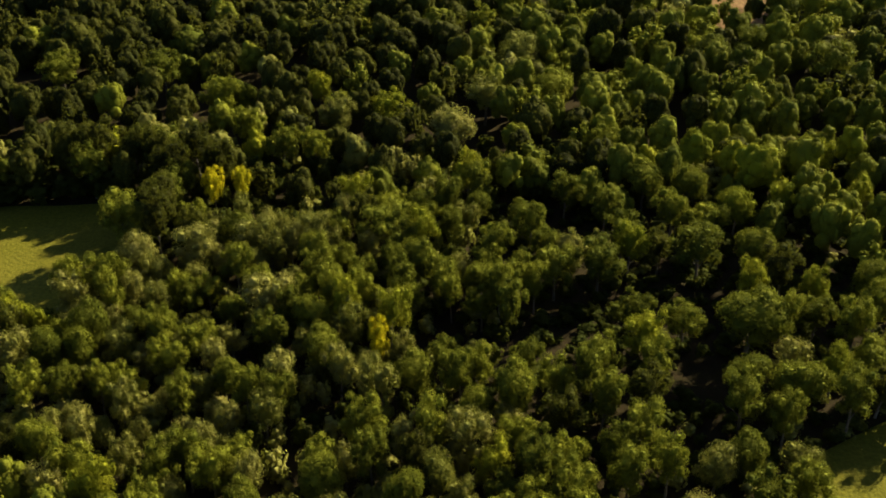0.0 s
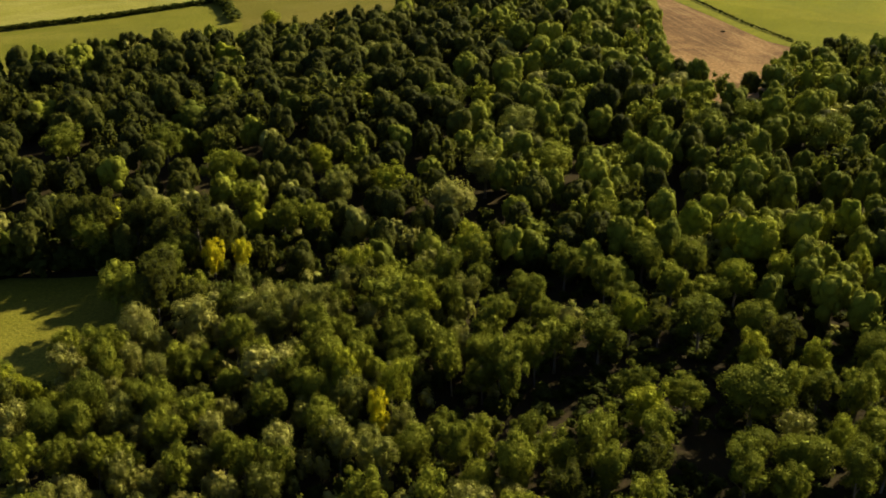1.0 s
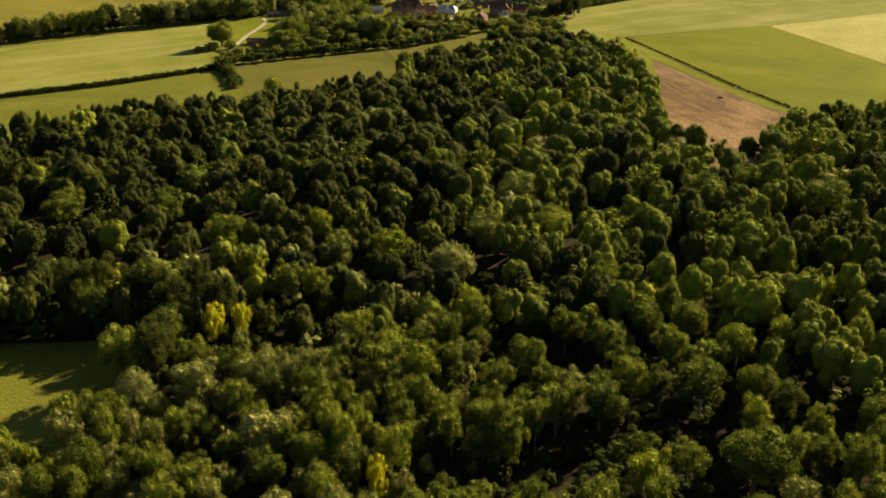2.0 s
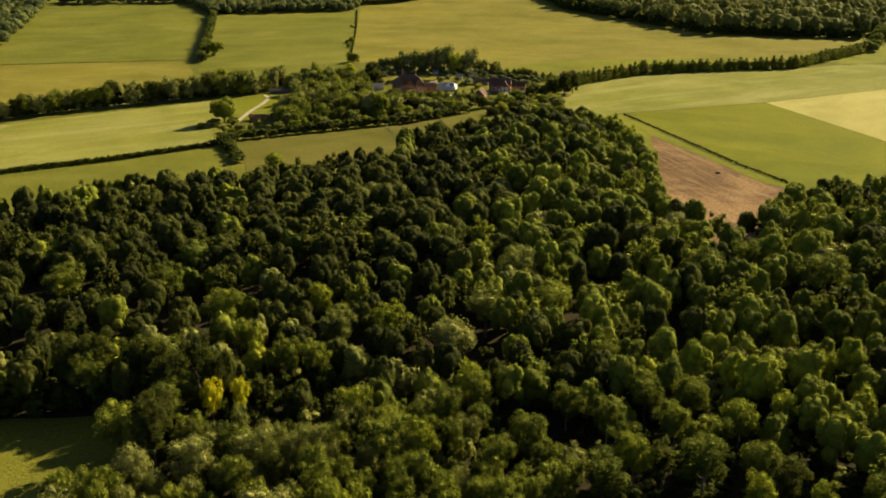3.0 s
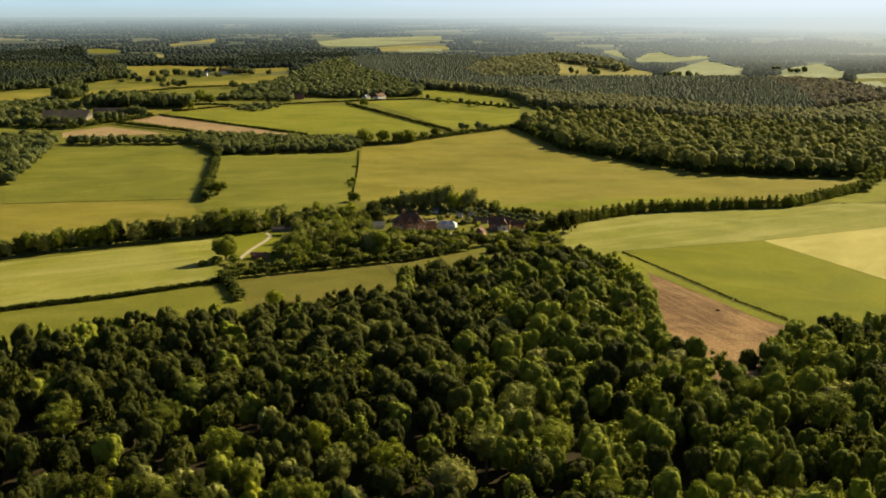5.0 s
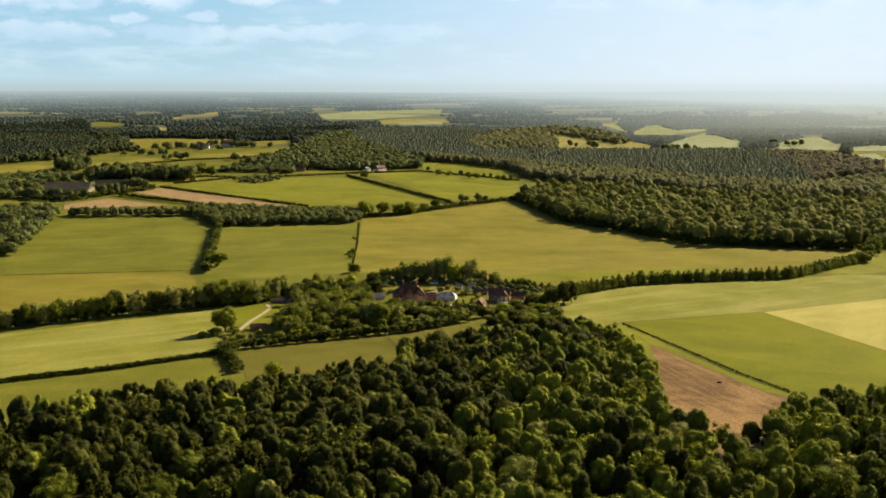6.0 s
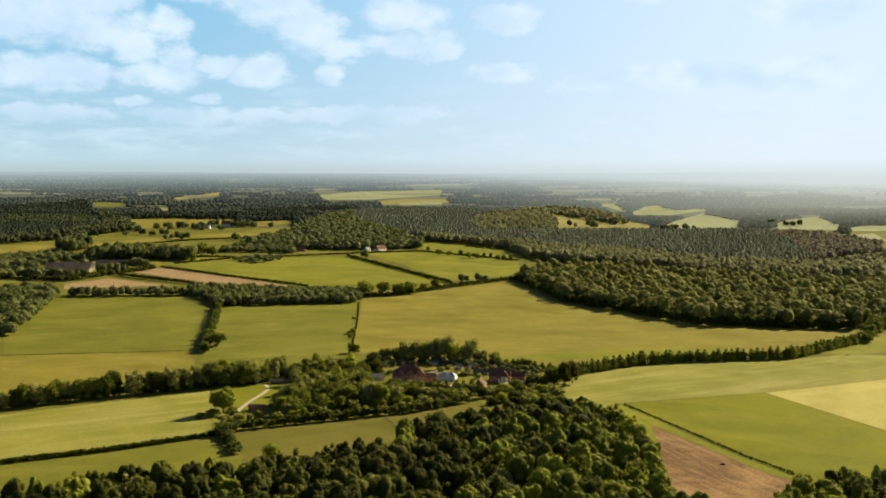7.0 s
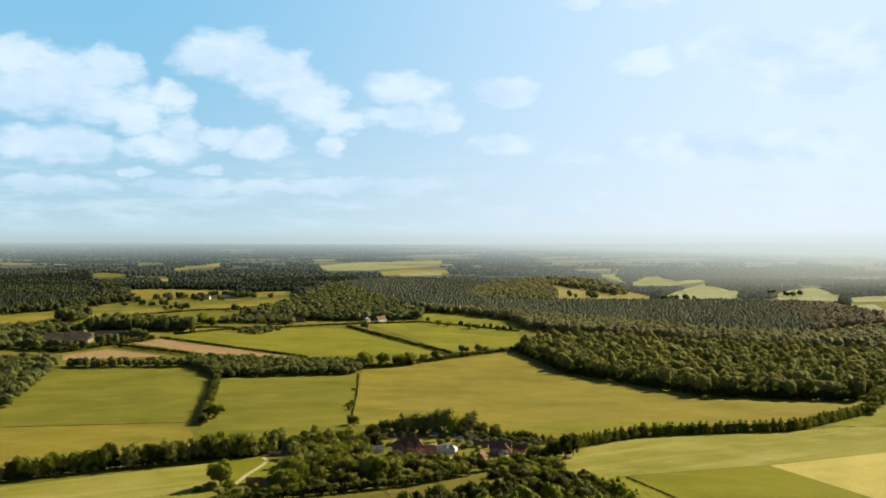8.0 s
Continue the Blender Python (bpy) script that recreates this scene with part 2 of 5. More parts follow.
GRAVEL = plain("gravel", rgb(0.36, 0.29, 0.18), rgb(0.45, 0.37, 0.25), 0.4, 0.9)
BRICK = plain("red_brick", rgb(0.36, 0.155, 0.080), rgb(0.44, 0.205, 0.110), 0.7, 0.85)
ROOF_TILE = plain("clay_roof_tile", rgb(0.26, 0.140, 0.085), rgb(0.36, 0.205, 0.130), 0.8, 0.85)
SLATE = plain("grey_roof_sheet", rgb(0.098, 0.076, 0.060), rgb(0.145, 0.116, 0.092), 0.25, 0.6)
LIGHT_ROOF = plain("pale_sheet_roof", rgb(0.20, 0.20, 0.20), rgb(0.28, 0.28, 0.27), 0.3, 0.5)
RENDER = plain("white_render", rgb(0.66, 0.60, 0.50), rgb(0.74, 0.69, 0.60), 0.5, 0.8)
CANVAS = plain("white_canvas", rgb(0.60, 0.63, 0.66), rgb(0.68, 0.70, 0.72), 0.3, 0.6)
PAINT = plain("white_paint", rgb(0.72, 0.70, 0.65), rgb(0.80, 0.78, 0.74), 2.0, 0.5)
STONE = plain("pale_paving", rgb(0.50, 0.44, 0.35), rgb(0.60, 0.54, 0.44), 0.8, 0.85)
TIMBER = plain("weathered_timber", rgb(0.16, 0.12, 0.085), rgb(0.24, 0.19, 0.14), 1.2, 0.85)


def window_glass():
    m, n = material("window_glass")
    finish(n, n.add("ShaderNodeBsdfPrincipled", {"Base Color": rgb(0.02, 0.025, 0.03), "Roughness": 0.06, "Specular IOR Level": 0.6}).outputs[0])
    return m


GLASS = window_glass()


def distance(name, near_colour, far_colour):
    """The distance: plain backdrop that fades into the sky towards the horizon, its haze put in as a glow."""
    m, n = material(name)
    at = n.add("ShaderNodeTexCoord").outputs["Object"]
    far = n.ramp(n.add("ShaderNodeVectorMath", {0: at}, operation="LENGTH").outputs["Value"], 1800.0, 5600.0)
    patch = n.ramp(n.noise(at, 0.004, 5.0, 0.6), 0.4, 0.62)
    fine = n.noise(at, 0.03, 4.0, 0.7)
    c = n.mix(patch, near_colour, far_colour)
    c = n.mix(n.math("MULTIPLY", fine, 0.5), c, rgb(0.05, 0.06, 0.03))
    a = n.add("ShaderNodeBsdfDiffuse", {"Color": c}).outputs[0]
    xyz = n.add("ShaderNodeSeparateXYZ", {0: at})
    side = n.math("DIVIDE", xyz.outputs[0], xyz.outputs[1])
    haze_glow = n.mix(n.ramp(side, -0.25, 0.42), rgb(0.215, 0.265, 0.270), rgb(0.340, 0.385, 0.395))
    haze_glow = n.mix(n.math("POWER", far, 0.7), n.mix(n.ramp(side, -0.25, 0.42), rgb(0.114, 0.140, 0.136), rgb(0.273, 0.273, 0.197)), haze_glow)
    b = n.add("ShaderNodeEmission", {"Color": haze_glow, "Strength": 1.0}).outputs[0]
    # the haze glow is made stronger on the sunward side
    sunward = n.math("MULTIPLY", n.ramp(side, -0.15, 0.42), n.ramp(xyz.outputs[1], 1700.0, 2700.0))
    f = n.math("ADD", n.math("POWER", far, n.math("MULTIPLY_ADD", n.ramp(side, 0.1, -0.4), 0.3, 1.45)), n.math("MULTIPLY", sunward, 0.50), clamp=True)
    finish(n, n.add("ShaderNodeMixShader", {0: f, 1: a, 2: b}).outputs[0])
    return m


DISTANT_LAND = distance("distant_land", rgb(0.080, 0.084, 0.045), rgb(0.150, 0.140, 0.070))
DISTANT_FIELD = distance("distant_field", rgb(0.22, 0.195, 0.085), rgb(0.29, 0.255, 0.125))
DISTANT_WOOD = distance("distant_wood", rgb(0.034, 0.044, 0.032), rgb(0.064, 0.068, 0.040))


# ---- land ----
def land(x, y):
    """Height of the ground: level round the wood, rising to the downs far off."""
    return 119 * (max(0.0, math.hypot(x, y) - 900) / 3950) ** 1.3


def mesh_of(name, verts, faces, mat, smooth=False):
    me = bpy.data.meshes.new(name)
    me.from_pydata(verts, [], faces)
    if mat:
        me.materials.append(mat)
    if smooth:
        me.shade_smooth()
    return me


def build_ground():
    radii = [0, 60, 120, 200, 300, 420, 560, 720, 900] + [900 + 45 * i for i in range(1, 91)]
    turns = 128
    verts, faces = [(0, 0, 0)], []
    for r in radii[1:]:
        for k in range(turns):
            a = 2 * math.pi * k / turns
            verts.append((r * math.cos(a), r * math.sin(a), land(r, 0)))
    for k in range(turns):
        faces.append((0, 1 + k, 1 + (k + 1) % turns))
    for i in range(len(radii) - 2):
        b, c = 1 + i * turns, 1 + (i + 1) * turns
        for k in range(turns):
            j = (k + 1) % turns
            faces.append((b + k, c + k, c + j, b + j))
    ob = new("ground", mesh_of("ground", verts, faces, ROUGH, True))
    tagged(ob, "rough grassland rolling away to the far downs", "ground", kind="structure")


build_ground()


def drape(name, pts, mat, label, lift=0.12, step=60.0, category="field"):
    """A patch of land with the given outline, laid on the ground."""
    bm = bmesh.new()
    bm.faces.new([bm.verts.new((x, y, 0)) for x, y in pts])
    for axis in (0, 1):
        vals = [p[axis] for p in pts]
        c = math.floor(min(vals) / step) * step + step
        while c < max(vals):
            no = (1, 0, 0) if axis == 0 else (0, 1, 0)
            bmesh.ops.bisect_plane(bm, geom=bm.verts[:] + bm.edges[:] + bm.faces[:], plane_co=(c, c, 0), plane_no=no)
            c += step
    bmesh.ops.triangulate(bm, faces=bm.faces[:])
    for v in bm.verts:
        v.co.z = land(v.co.x, v.co.y) + lift
    bmesh.ops.recalc_face_normals(bm, faces=bm.faces[:])
    me = bpy.data.meshes.new(name)
    bm.to_mesh(me)
    bm.free()
    me.materials.append(mat)
    return tagged(new(name, me), label, category, kind="structure")


WOOD = [(-200, 378), (-168, 390), (-148, 405), (-134, 418), (-112, 424), (-95, 429), (-72, 436), (-54, 446), (-36, 460), (-19, 467), (-17, 505), (-6, 519), (19, 528), (40, 540),
        (59, 557), (74, 555), (85, 528), (90, 480), (87, 438), (83, 402), (84, 388), (93, 379), (102, 374), (111, 376), (121, 380), (129, 391), (139, 403), (157, 411), (179, 416),
        (240, 430), (300, 420), (300, 60), (-300, 60), (-300, 375)]
FIELDS = (
    ("pasture", PASTURE, "sunlit green pasture with patchy grazed grass", [(-389, 1072), (-234, 1096), (-222, 1045), (-176, 787), (-186, 779), (-313, 758), (-358, 867)], 0.12),
    ("pasture_strip", COWFIELD, "yellow-green strip of mown grass below the pasture", [(-187, 777), (-172, 735), (-160, 690), (-225, 640), (-270, 622), (-345, 690), (-314, 756)], 0.12),
    ("pasture", PASTURE, "square green pasture between two hedges", [(-214, 1020), (-84, 1050), (-66, 766), (-62, 742), (-100, 704), (-112, 688), (-152, 690), (-168, 735)], 0.12),
    ("grazing_field", COWFIELD, "wide golden-green grazing field on a gentle slope", [(-82, 1088), (87, 1246), (121, 1060), (218, 909), (340, 876), (326, 828), (246, 751), (171, 738), (133, 727), (92, 694), (60, 704), (45, 725), (-10, 780), (-66, 766)], 0.12),
    ("grass_field", LUSH, "bright green field between hedges on the rise", [(-366, 1406), (-240, 1498), (-123, 1517), (4, 1221), (-158, 1183)], 0.2),
    ("grass_field", LUSH, "bright green field beside a long hedge", [(-112, 1572), (-31, 1594), (48, 1519), (103, 1458), (95, 1345), (82, 1291), (10, 1237)], 0.2),
    ("grass_field", LUSH, "narrow green field at the edge of the far wood", [(-34, 1762), (27, 1718), (99, 1622), (104, 1464), (49, 1524), (-30, 1599)], 0.2),
    ("stubble_field", STUBBLE, "pinkish-tan stubble field between hedges", [(-386, 1322), (-357, 1373), (-158, 1183), (-224, 1168), (-272, 1216)], 0.24),
    ("stubble_field", STUBBLE, "small tan stubble field beside the barns", [(-423, 1193), (-392, 1252), (-303, 1189), (-408, 1150)], 0.24),
    ("grass_strip", COWFIELD, "yellow-green grass behind the stubble field", [(-464, 1414), (-428, 1466), (-302, 1511), (-242, 1514), (-366, 1410), (-389, 1334)], 0.18),
    ("hay_field", COWFIELD, "long yellow-green field on the far rise", [(-680, 1440), (-614, 1487), (-416, 1775), (-255, 1867), (-279, 2049), (-412, 1892), (-581, 1687), (-760, 1640)], 0.3),
    # the pale and hazy golden fields from here on carry that painted haze
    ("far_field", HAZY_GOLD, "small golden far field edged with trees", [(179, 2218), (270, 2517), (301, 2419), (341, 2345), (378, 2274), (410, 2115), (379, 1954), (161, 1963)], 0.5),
    ("far_field", HAZE_PALE, "pale far field in the haze between woods", [(400, 2794), (451, 2839), (448, 2697), (433, 2507), (420, 2528), (411, 2677)], 0.5),
    ("far_field", HAZE_PALE, "pale far field on the hazy slope", [(414, 2412), (504, 2692), (554, 2756), (554, 2557), (643, 2611), (623, 2529), (504, 2386)], 0.5),
    ("far_field", HAZE_PALE, "pale green far field in the haze", [(413, 2058), (502, 2264), (596, 2452), (613, 2205), (565, 2031), (478, 1946), (397, 1952)], 0.5),
    ("far_field", HAZE_PALE, "pale far field with a round copse", [(637, 2081), (716, 2225), (792, 2300), (808, 2263), (761, 2052), (723, 1948), (624, 1985)], 0.5),
    ("far_field", HAZE_PALE, "pale far field in the haze between woods", [(-379, 3248), (-280, 3469), (-4, 3593), (-3, 3284), (-210, 3024), (-324, 3019)], 0.5),
    ("far_field", HAZE_PALE, "narrow pale far field in the haze", [(-129, 2884), (-93, 2979), (-3, 2950), (-3, 2805), (-108, 2779)], 0.5),
    ("far_field", PASTURE, "small far field between dark woods", [(-916, 2780), (-908, 2857), (-843, 2817), (-804, 2749), (-816, 2654), (-863, 2670)], 0.5),
    ("far_field", HAZY_GOLD, "golden far strip between dark woods", [(-777, 3041), (-738, 3195), (-707, 3395), (-674, 3235), (-711, 3079), (-745, 2989)], 0.5),
    ("far_field", HAZY_GOLD, "small golden far field among the trees", [(-709, 2659), (-641, 2589), (-659, 2526)], 0.5),
    ("far_field", COWFIELD, "yellow-green field beyond the farm", [(-672, 2276), (-583, 2286), (-435, 2269), (-418, 2183), (-549, 1949), (-597, 2076)], 0.5),
    ("far_field", COWFIELD, "grass field above the small farm", [(-407, 2201), (-314, 2252), (-302, 2162), (-381, 2058)], 0.5),
    ("far_field", COWFIELD, "yellow-green field beside the wood", [(-367, 1963), (-285, 2073), (-269, 1969), (-294, 1858), (-332, 1815)], 0.5),
    ("far_field", HAZE_PALE, "pale far strip among hazy hedgerows", [(756, 2010), (810, 2060), (887, 2063), (832, 1934), (740, 1933)], 0.5),
    ("far_field", HAZE_PALE, "pale far field beside the brown larches", [(699, 1852), (755, 1881), (717, 1718), (663, 1684)], 0.5),
    ("far_field", HAZY_GOLD, "long golden far field above the plantation", [(-180, 2957), (-103, 3068), (10, 3041), (24, 2908), (-66, 2832), (-154, 2806)], 0.5),
    ("hay_meadow", MEADOW, "pale streaked hay meadow below a belt of trees", [(-300, 540), (-239, 569), (-119, 645), (-103, 621), (-112, 575), (-117, 529), (-157, 499), (-201, 475), (-290, 424)], 0.12),
    ("grass_field", PASTURE, "green field between a low hedge and the wood", [(-290, 416), (-199, 467), (-155, 490), (-114, 521), (-100, 486), (-92, 440), (-147, 405), (-230, 380)], 0.12),
    ("grass_field", RANK, "olive-gold field between garden hedge and wood", [(-108, 531), (-102, 536), (-15, 580), (30, 602), (20, 520), (-10, 470), (-84, 440), (-92, 486)], 0.12),
    ("hay_meadow", MEADOW, "pale streaked hay meadow along the tree row", [(60, 618), (64, 648), (82, 682), (133, 716), (171, 728), (244, 741), (290, 762), (340, 750), (300, 678), (281, 671), (191, 628.5), (109, 601.5), (96, 596), (70, 560)], 0.12),
    ("grass_field", LEY, "smooth green field with a straight hedge", [(104, 594), (109, 600), (191, 627), (225, 528), (240, 480), (210, 415), (170, 410), (154, 446)], 0.12),
    ("barley_field", BARLEY, "pale ripening barley field with a straight edge", [(191, 627.5), (281, 670), (380, 705), (345, 560), (225.5, 528.5)], 0.13),
    ("ploughed_field", SOIL, "bare reddish-brown ploughed field with harrow marks", [(105, 555), (107, 546), (117, 519), (126, 496), (134, 474), (140, 456), (150, 444), (150, 430), (137, 399), (121, 377), (102, 371), (86, 384), (84, 480)], 0.16),
    ("meadow", WOOD_MEADOW, "small grass meadow in a bay of the wood", [(-150, 225), (-110, 240), (-97, 240), (-74, 243), (-70, 224), (-77, 200), (-84, 182), (-130, 178)], 0.16),
    ("meadow", WOOD_MEADOW, "grass meadow at the foot of the wood", [(63, 144), (83, 156), (130, 165), (130, 100), (63, 100)], 0.16),
    ("meadow", WOOD_MEADOW, "dark grass glade beside the wood", [(-110, 160), (-80, 158), (-76, 150), (-80, 146), (-110, 140)], 0.16),
)
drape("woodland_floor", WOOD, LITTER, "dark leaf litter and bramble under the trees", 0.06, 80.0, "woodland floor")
for name, mat, label, pts, lift in FIELDS:
    drape(name, pts, mat, label, lift)


# ---- foliage ----
def cube_ball(k):
    """Unit ball of quads, k by k on each side: vertices and faces."""
    index, verts, faces = {}, [], []

    def vert(p):
        key = tuple(round(c, 5) for c in p)
        if key not in index:
            index[key] = len(verts)
            verts.append(Vector(p).normalized())
        return index[key]

    for axis in range(3):
        for side in (-1, 1):
            for i in range(k):
                for j in range(k):
                    quad = []
                    for di, dj in ((0, 0), (1, 0), (1, 1), (0, 1)):
                        p = [0, 0, 0]
                        p[axis] = side
                        p[(axis + 1) % 3] = math.tan((2 * (i + di) / k - 1) * math.pi / 4)
                        p[(axis + 2) % 3] = math.tan((2 * (j + dj) / k - 1) * math.pi / 4)
                        quad.append(vert(p))
                    faces.append(quad if side > 0 else quad[::-1])
    return np.array(verts), np.array(faces)


BALL = {k: cube_ball(k) for k in (1, 2, 3)}


def crown_arrays(rng, kind, leaves, size, balls=2, ragged=0.0):
    """A crown of radius 1, its foot near z 0 and its top near z 2: a dome of lobes clothed in sprays of leaves."""
    lobes = []
    if kind == "cone":
        for i in range(4):
            z = 0.35 + 0.44 * i
            r = 0.84 * (1 - z / 2.1) + 0.06
            a = rng.uniform(0, 6.28)
            lobes.append((math.cos(a) * 0.12, math.sin(a) * 0.12, z, r, r * 1.1))
    else:
        count, reach, small = {"dome": (22, 0.62, 0.34), "full": (19, 0.66, 0.36), "feather": (22, 0.68, 0.27), "bush": (5, 0.55, 0.5), "mound": (8, 0.56, 0.42), "wild": (19, 0.7, 0.3)}[kind]
        lobes.append((0, 0, 0.98, *((0.74, 0.80) if kind in ("dome", "mound") else (0.70, 0.74))) if kind != "wild" else (0, 0, 0.95, 0.46, 0.72))
        for i in range(count):
            if kind != "bush" and rng.uniform() < 0.16:
                continue
            a = i * 2.39996 + rng.uniform(-0.5, 0.5)
            low = -0.95 if kind == "full" else -0.7
            up = low + (0.95 - low) * (i + 0.5) / count
            flat = math.sqrt(max(0.0, 1 - up * up)) if up > 0 else 1.0 - 0.25 * up * up
            d = reach * rng.uniform(0.74, 1.22)
            r = small * rng.uniform(0.62, 1.25)
            if kind == "wild":
                z = 0.34 + 1.44 * (i + rng.uniform(0, 1)) / count
                out = 0.86 * math.sqrt(max(0.05, 1 - ((z - 0.98) / 1.05) ** 2)) * rng.uniform(0.5, 1.1)
                lobes.append((math.cos(a) * out, math.sin(a) * out, z, r, r * rng.uniform(0.8, 1.3)))
                continue
            lobes.append((math.cos(a) * flat * d, math.sin(a) * flat * d, 0.95 + up * d * 1.05, r, r * rng.uniform(0.85, 1.15)))
    solid = kind in ("dome", "mound")
    verts, faces, base = [], [], 0
    for i, (x, y, z, r, h) in enumerate(lobes):
        bv, bf = BALL[min(3, balls + 1) if i == 0 and kind != "cone" else balls]
        wob = 1 + rng.uniform(-0.14, 0.14, (len(bv), 1))
        verts.append(bv * wob * np.array((r, r, h)) * (0.90 if solid else 0.78) + np.array((x, y, z)))
        faces.append(bf + base)
        base += len(bv)
    core, core_faces = base, sum(len(f) for f in faces)
    w = np.array([r * h for _, _, _, r, h in lobes])
    pick = rng.choice(len(lobes), leaves * 4, p=w / w.sum())
    d = rng.normal(size=(leaves * 4, 3))
    d /= np.linalg.norm(d, axis=1)[:, None]
    L = np.array(lobes)
    rad = L[pick][:, [3, 3, 4]]
    at = L[pick][:, :3] + d * rad * rng.uniform(0.92 if solid else 0.86 - 0.08 * ragged, 1.10 if solid else 1.14 + 0.24 * ragged, (leaves * 4, 1))
    keep = np.ones(len(at), bool)
    for x, y, z, r, h in lobes:
        q = (at - np.array((x, y, z))) / np.array((r, r, h))
        keep &= (q ** 2).sum(1) > (0.78 if solid else 0.62)
    keep &= (d[:, 2] > -0.75) & (at[:, 2] > 0.12)
    at, d = at[keep][:leaves], d[keep][:leaves]
    no = d + rng.normal(size=d.shape) * (0.15 if solid else 0.25 + 0.15 * ragged) + np.array((0, 0, 0.08))
    no /= np.linalg.norm(no, axis=1)[:, None]
    side = np.cross(no, rng.normal(size=d.shape))
    side /= np.linalg.norm(side, axis=1)[:, None]
    up = np.cross(no, side)
    s = size * rng.uniform(0.6, 1.3, (len(at), 1))
    quad = np.stack([at + side * s, at + up * s * 0.75 + no * s * 0.2, at - side * s, at - up * s * 0.75], 1)
    verts.append(quad.reshape(-1, 3))
    faces.append(np.arange(len(at) * 4).reshape(-1, 4) + core)
    return np.concatenate(verts), np.concatenate(faces), core_faces


def quads_mesh(name, verts, faces, mats, tint=None, inner=None):
    """A mesh of quads from arrays; tint: a value for each vertex; inner: the faces that take the second material."""
    me = bpy.data.meshes.new(name)
    me.vertices.add(len(verts))
    me.vertices.foreach_set("co", np.ascontiguousarray(verts, np.float32).ravel())
    me.loops.add(len(faces) * 4)
    me.loops.foreach_set("vertex_index", np.ascontiguousarray(faces, np.int32).ravel())
    me.polygons.add(len(faces))
    me.polygons.foreach_set("loop_start", np.arange(len(faces), dtype=np.int32) * 4)
    me.polygons.foreach_set("use_smooth", np.ones(len(faces), bool))
    for m in mats:
        me.materials.append(m)
    if inner is not None and len(mats) > 1:
        me.polygons.foreach_set("material_index", np.ascontiguousarray(inner, np.int32))
    if tint is not None:
        me.attributes.new("tint", "FLOAT", "POINT").data.foreach_set("value", np.ascontiguousarray(tint, np.float32))
    me.update(calc_edges=True)
    return me


def many(name, spots, shapes, mat, label, category, seed, most=1.25, kind="stuff"):
    """One mesh of many plants. spots: x, y, radius, height; most: how far a crown may be stretched upright."""
    rng = np.random.default_rng(seed)
    vs, fs, ts, ins, base = [], [], [], [], 0
    for x, y, r, h in spots:
        v, f, core = shapes[rng.integers(len(shapes))]
        a = rng.uniform(0, 6.28)
        c, s = math.cos(a) * r, math.sin(a) * r
        wide = rng.uniform(0.86, 1.16)
        top = v[:, 2].max()
        tall = min(most * r, h / top)
        vs.append(np.stack([v[:, 0] * wide * c - v[:, 1] / wide * s + x, v[:, 0] * wide * s + v[:, 1] / wide * c + y, (v[:, 2] - top) * tall + h + land(x, y)], 1))
        fs.append(f + base)
        ins.append(np.arange(len(f)) < core)
        ts.append(np.full(len(v), rng.uniform()))
        base += len(v)
    me = quads_mesh(name, np.concatenate(vs), np.concatenate(fs), mat if isinstance(mat, tuple) else (mat,), np.concatenate(ts), np.concatenate(ins))
    return tagged(new(name, me), label, category, kind=kind)


def tube(bm, a, b, ra, rb, sides=6):
    """A tapered limb from a to b."""
    a, b = Vector(a), Vector(b)
    d = (b - a).normalized()
    u = d.orthogonal().normalized()
    w = d.cross(u)
    ring = []
    for p, r in ((a, ra), (b, rb)):
        ring.append([bm.verts.new(p + (u * math.cos(t) + w * math.sin(t)) * r) for t in [2 * math.pi * k / sides for k in range(sides)]])
    for k in range(sides):
        j = (k + 1) % sides
        bm.faces.new((ring[0][k], ring[0][j], ring[1][j], ring[1][k]))
    bm.faces.new(ring[1])


def part(name, bm, mat, parent, label=""):
    """Links a bmesh as one mesh object under a thing or a part."""
    me = bpy.data.meshes.new(name)
    bm.to_mesh(me)
    bm.free()
    me.materials.append(mat)
    ob = new(name, me)
    ob.parent = parent
    if label:
        tagged(ob, label)
    return ob


def make_tree(name, species, kind, seed, leaves, size, label, foot=4.0, limbs=4, ragged=0.0):
    """A tree with trunk, limbs and crown; crown radius 4.5 m, height 14 m, to be scaled."""
    rng = np.random.default_rng(seed)
    root = new(name)
    R, Ht = 4.5, 14.0
    v, f, core = crown_arrays(rng, kind, leaves, size / R, 1, ragged)
    v = v * np.array((R, R, (Ht - foot) / v[:, 2].max())) + np.array((0, 0, foot))
    crown = new("crown", quads_mesh("crown", v, f, LEAF[species], None, np.arange(len(f)) < core))
    crown.parent = root
    bm = bmesh.new()
    tube(bm, (0, 0, -0.4), (0.1, 0, 0.5), 0.46, 0.32, 8)
    tube(bm, (0.1, 0, 0.5), (0.15, 0.1, 5.5), 0.32, 0.22, 8)
    tube(bm, (0.15, 0.1, 5.5), (0.0, -0.1, 10.5), 0.22, 0.07, 6)
    part("trunk", bm, BARK, root)
    for k in range(limbs):
        bm = bmesh.new()
        a = k * 1.7 + rng.uniform(-0.3, 0.3)
        z = 3.6 + k * 1.1
        mid = (math.cos(a) * 1.5, math.sin(a) * 1.5, z + 1.5)
        tube(bm, (0.12, 0.06, z), mid, 0.13, 0.09, 5)
        tube(bm, mid, (math.cos(a) * 2.9, math.sin(a) * 2.9, z + 2.6), 0.09, 0.03, 5)
        part("limb", bm, BARK, root)
    return tagged(root, label, "tree")


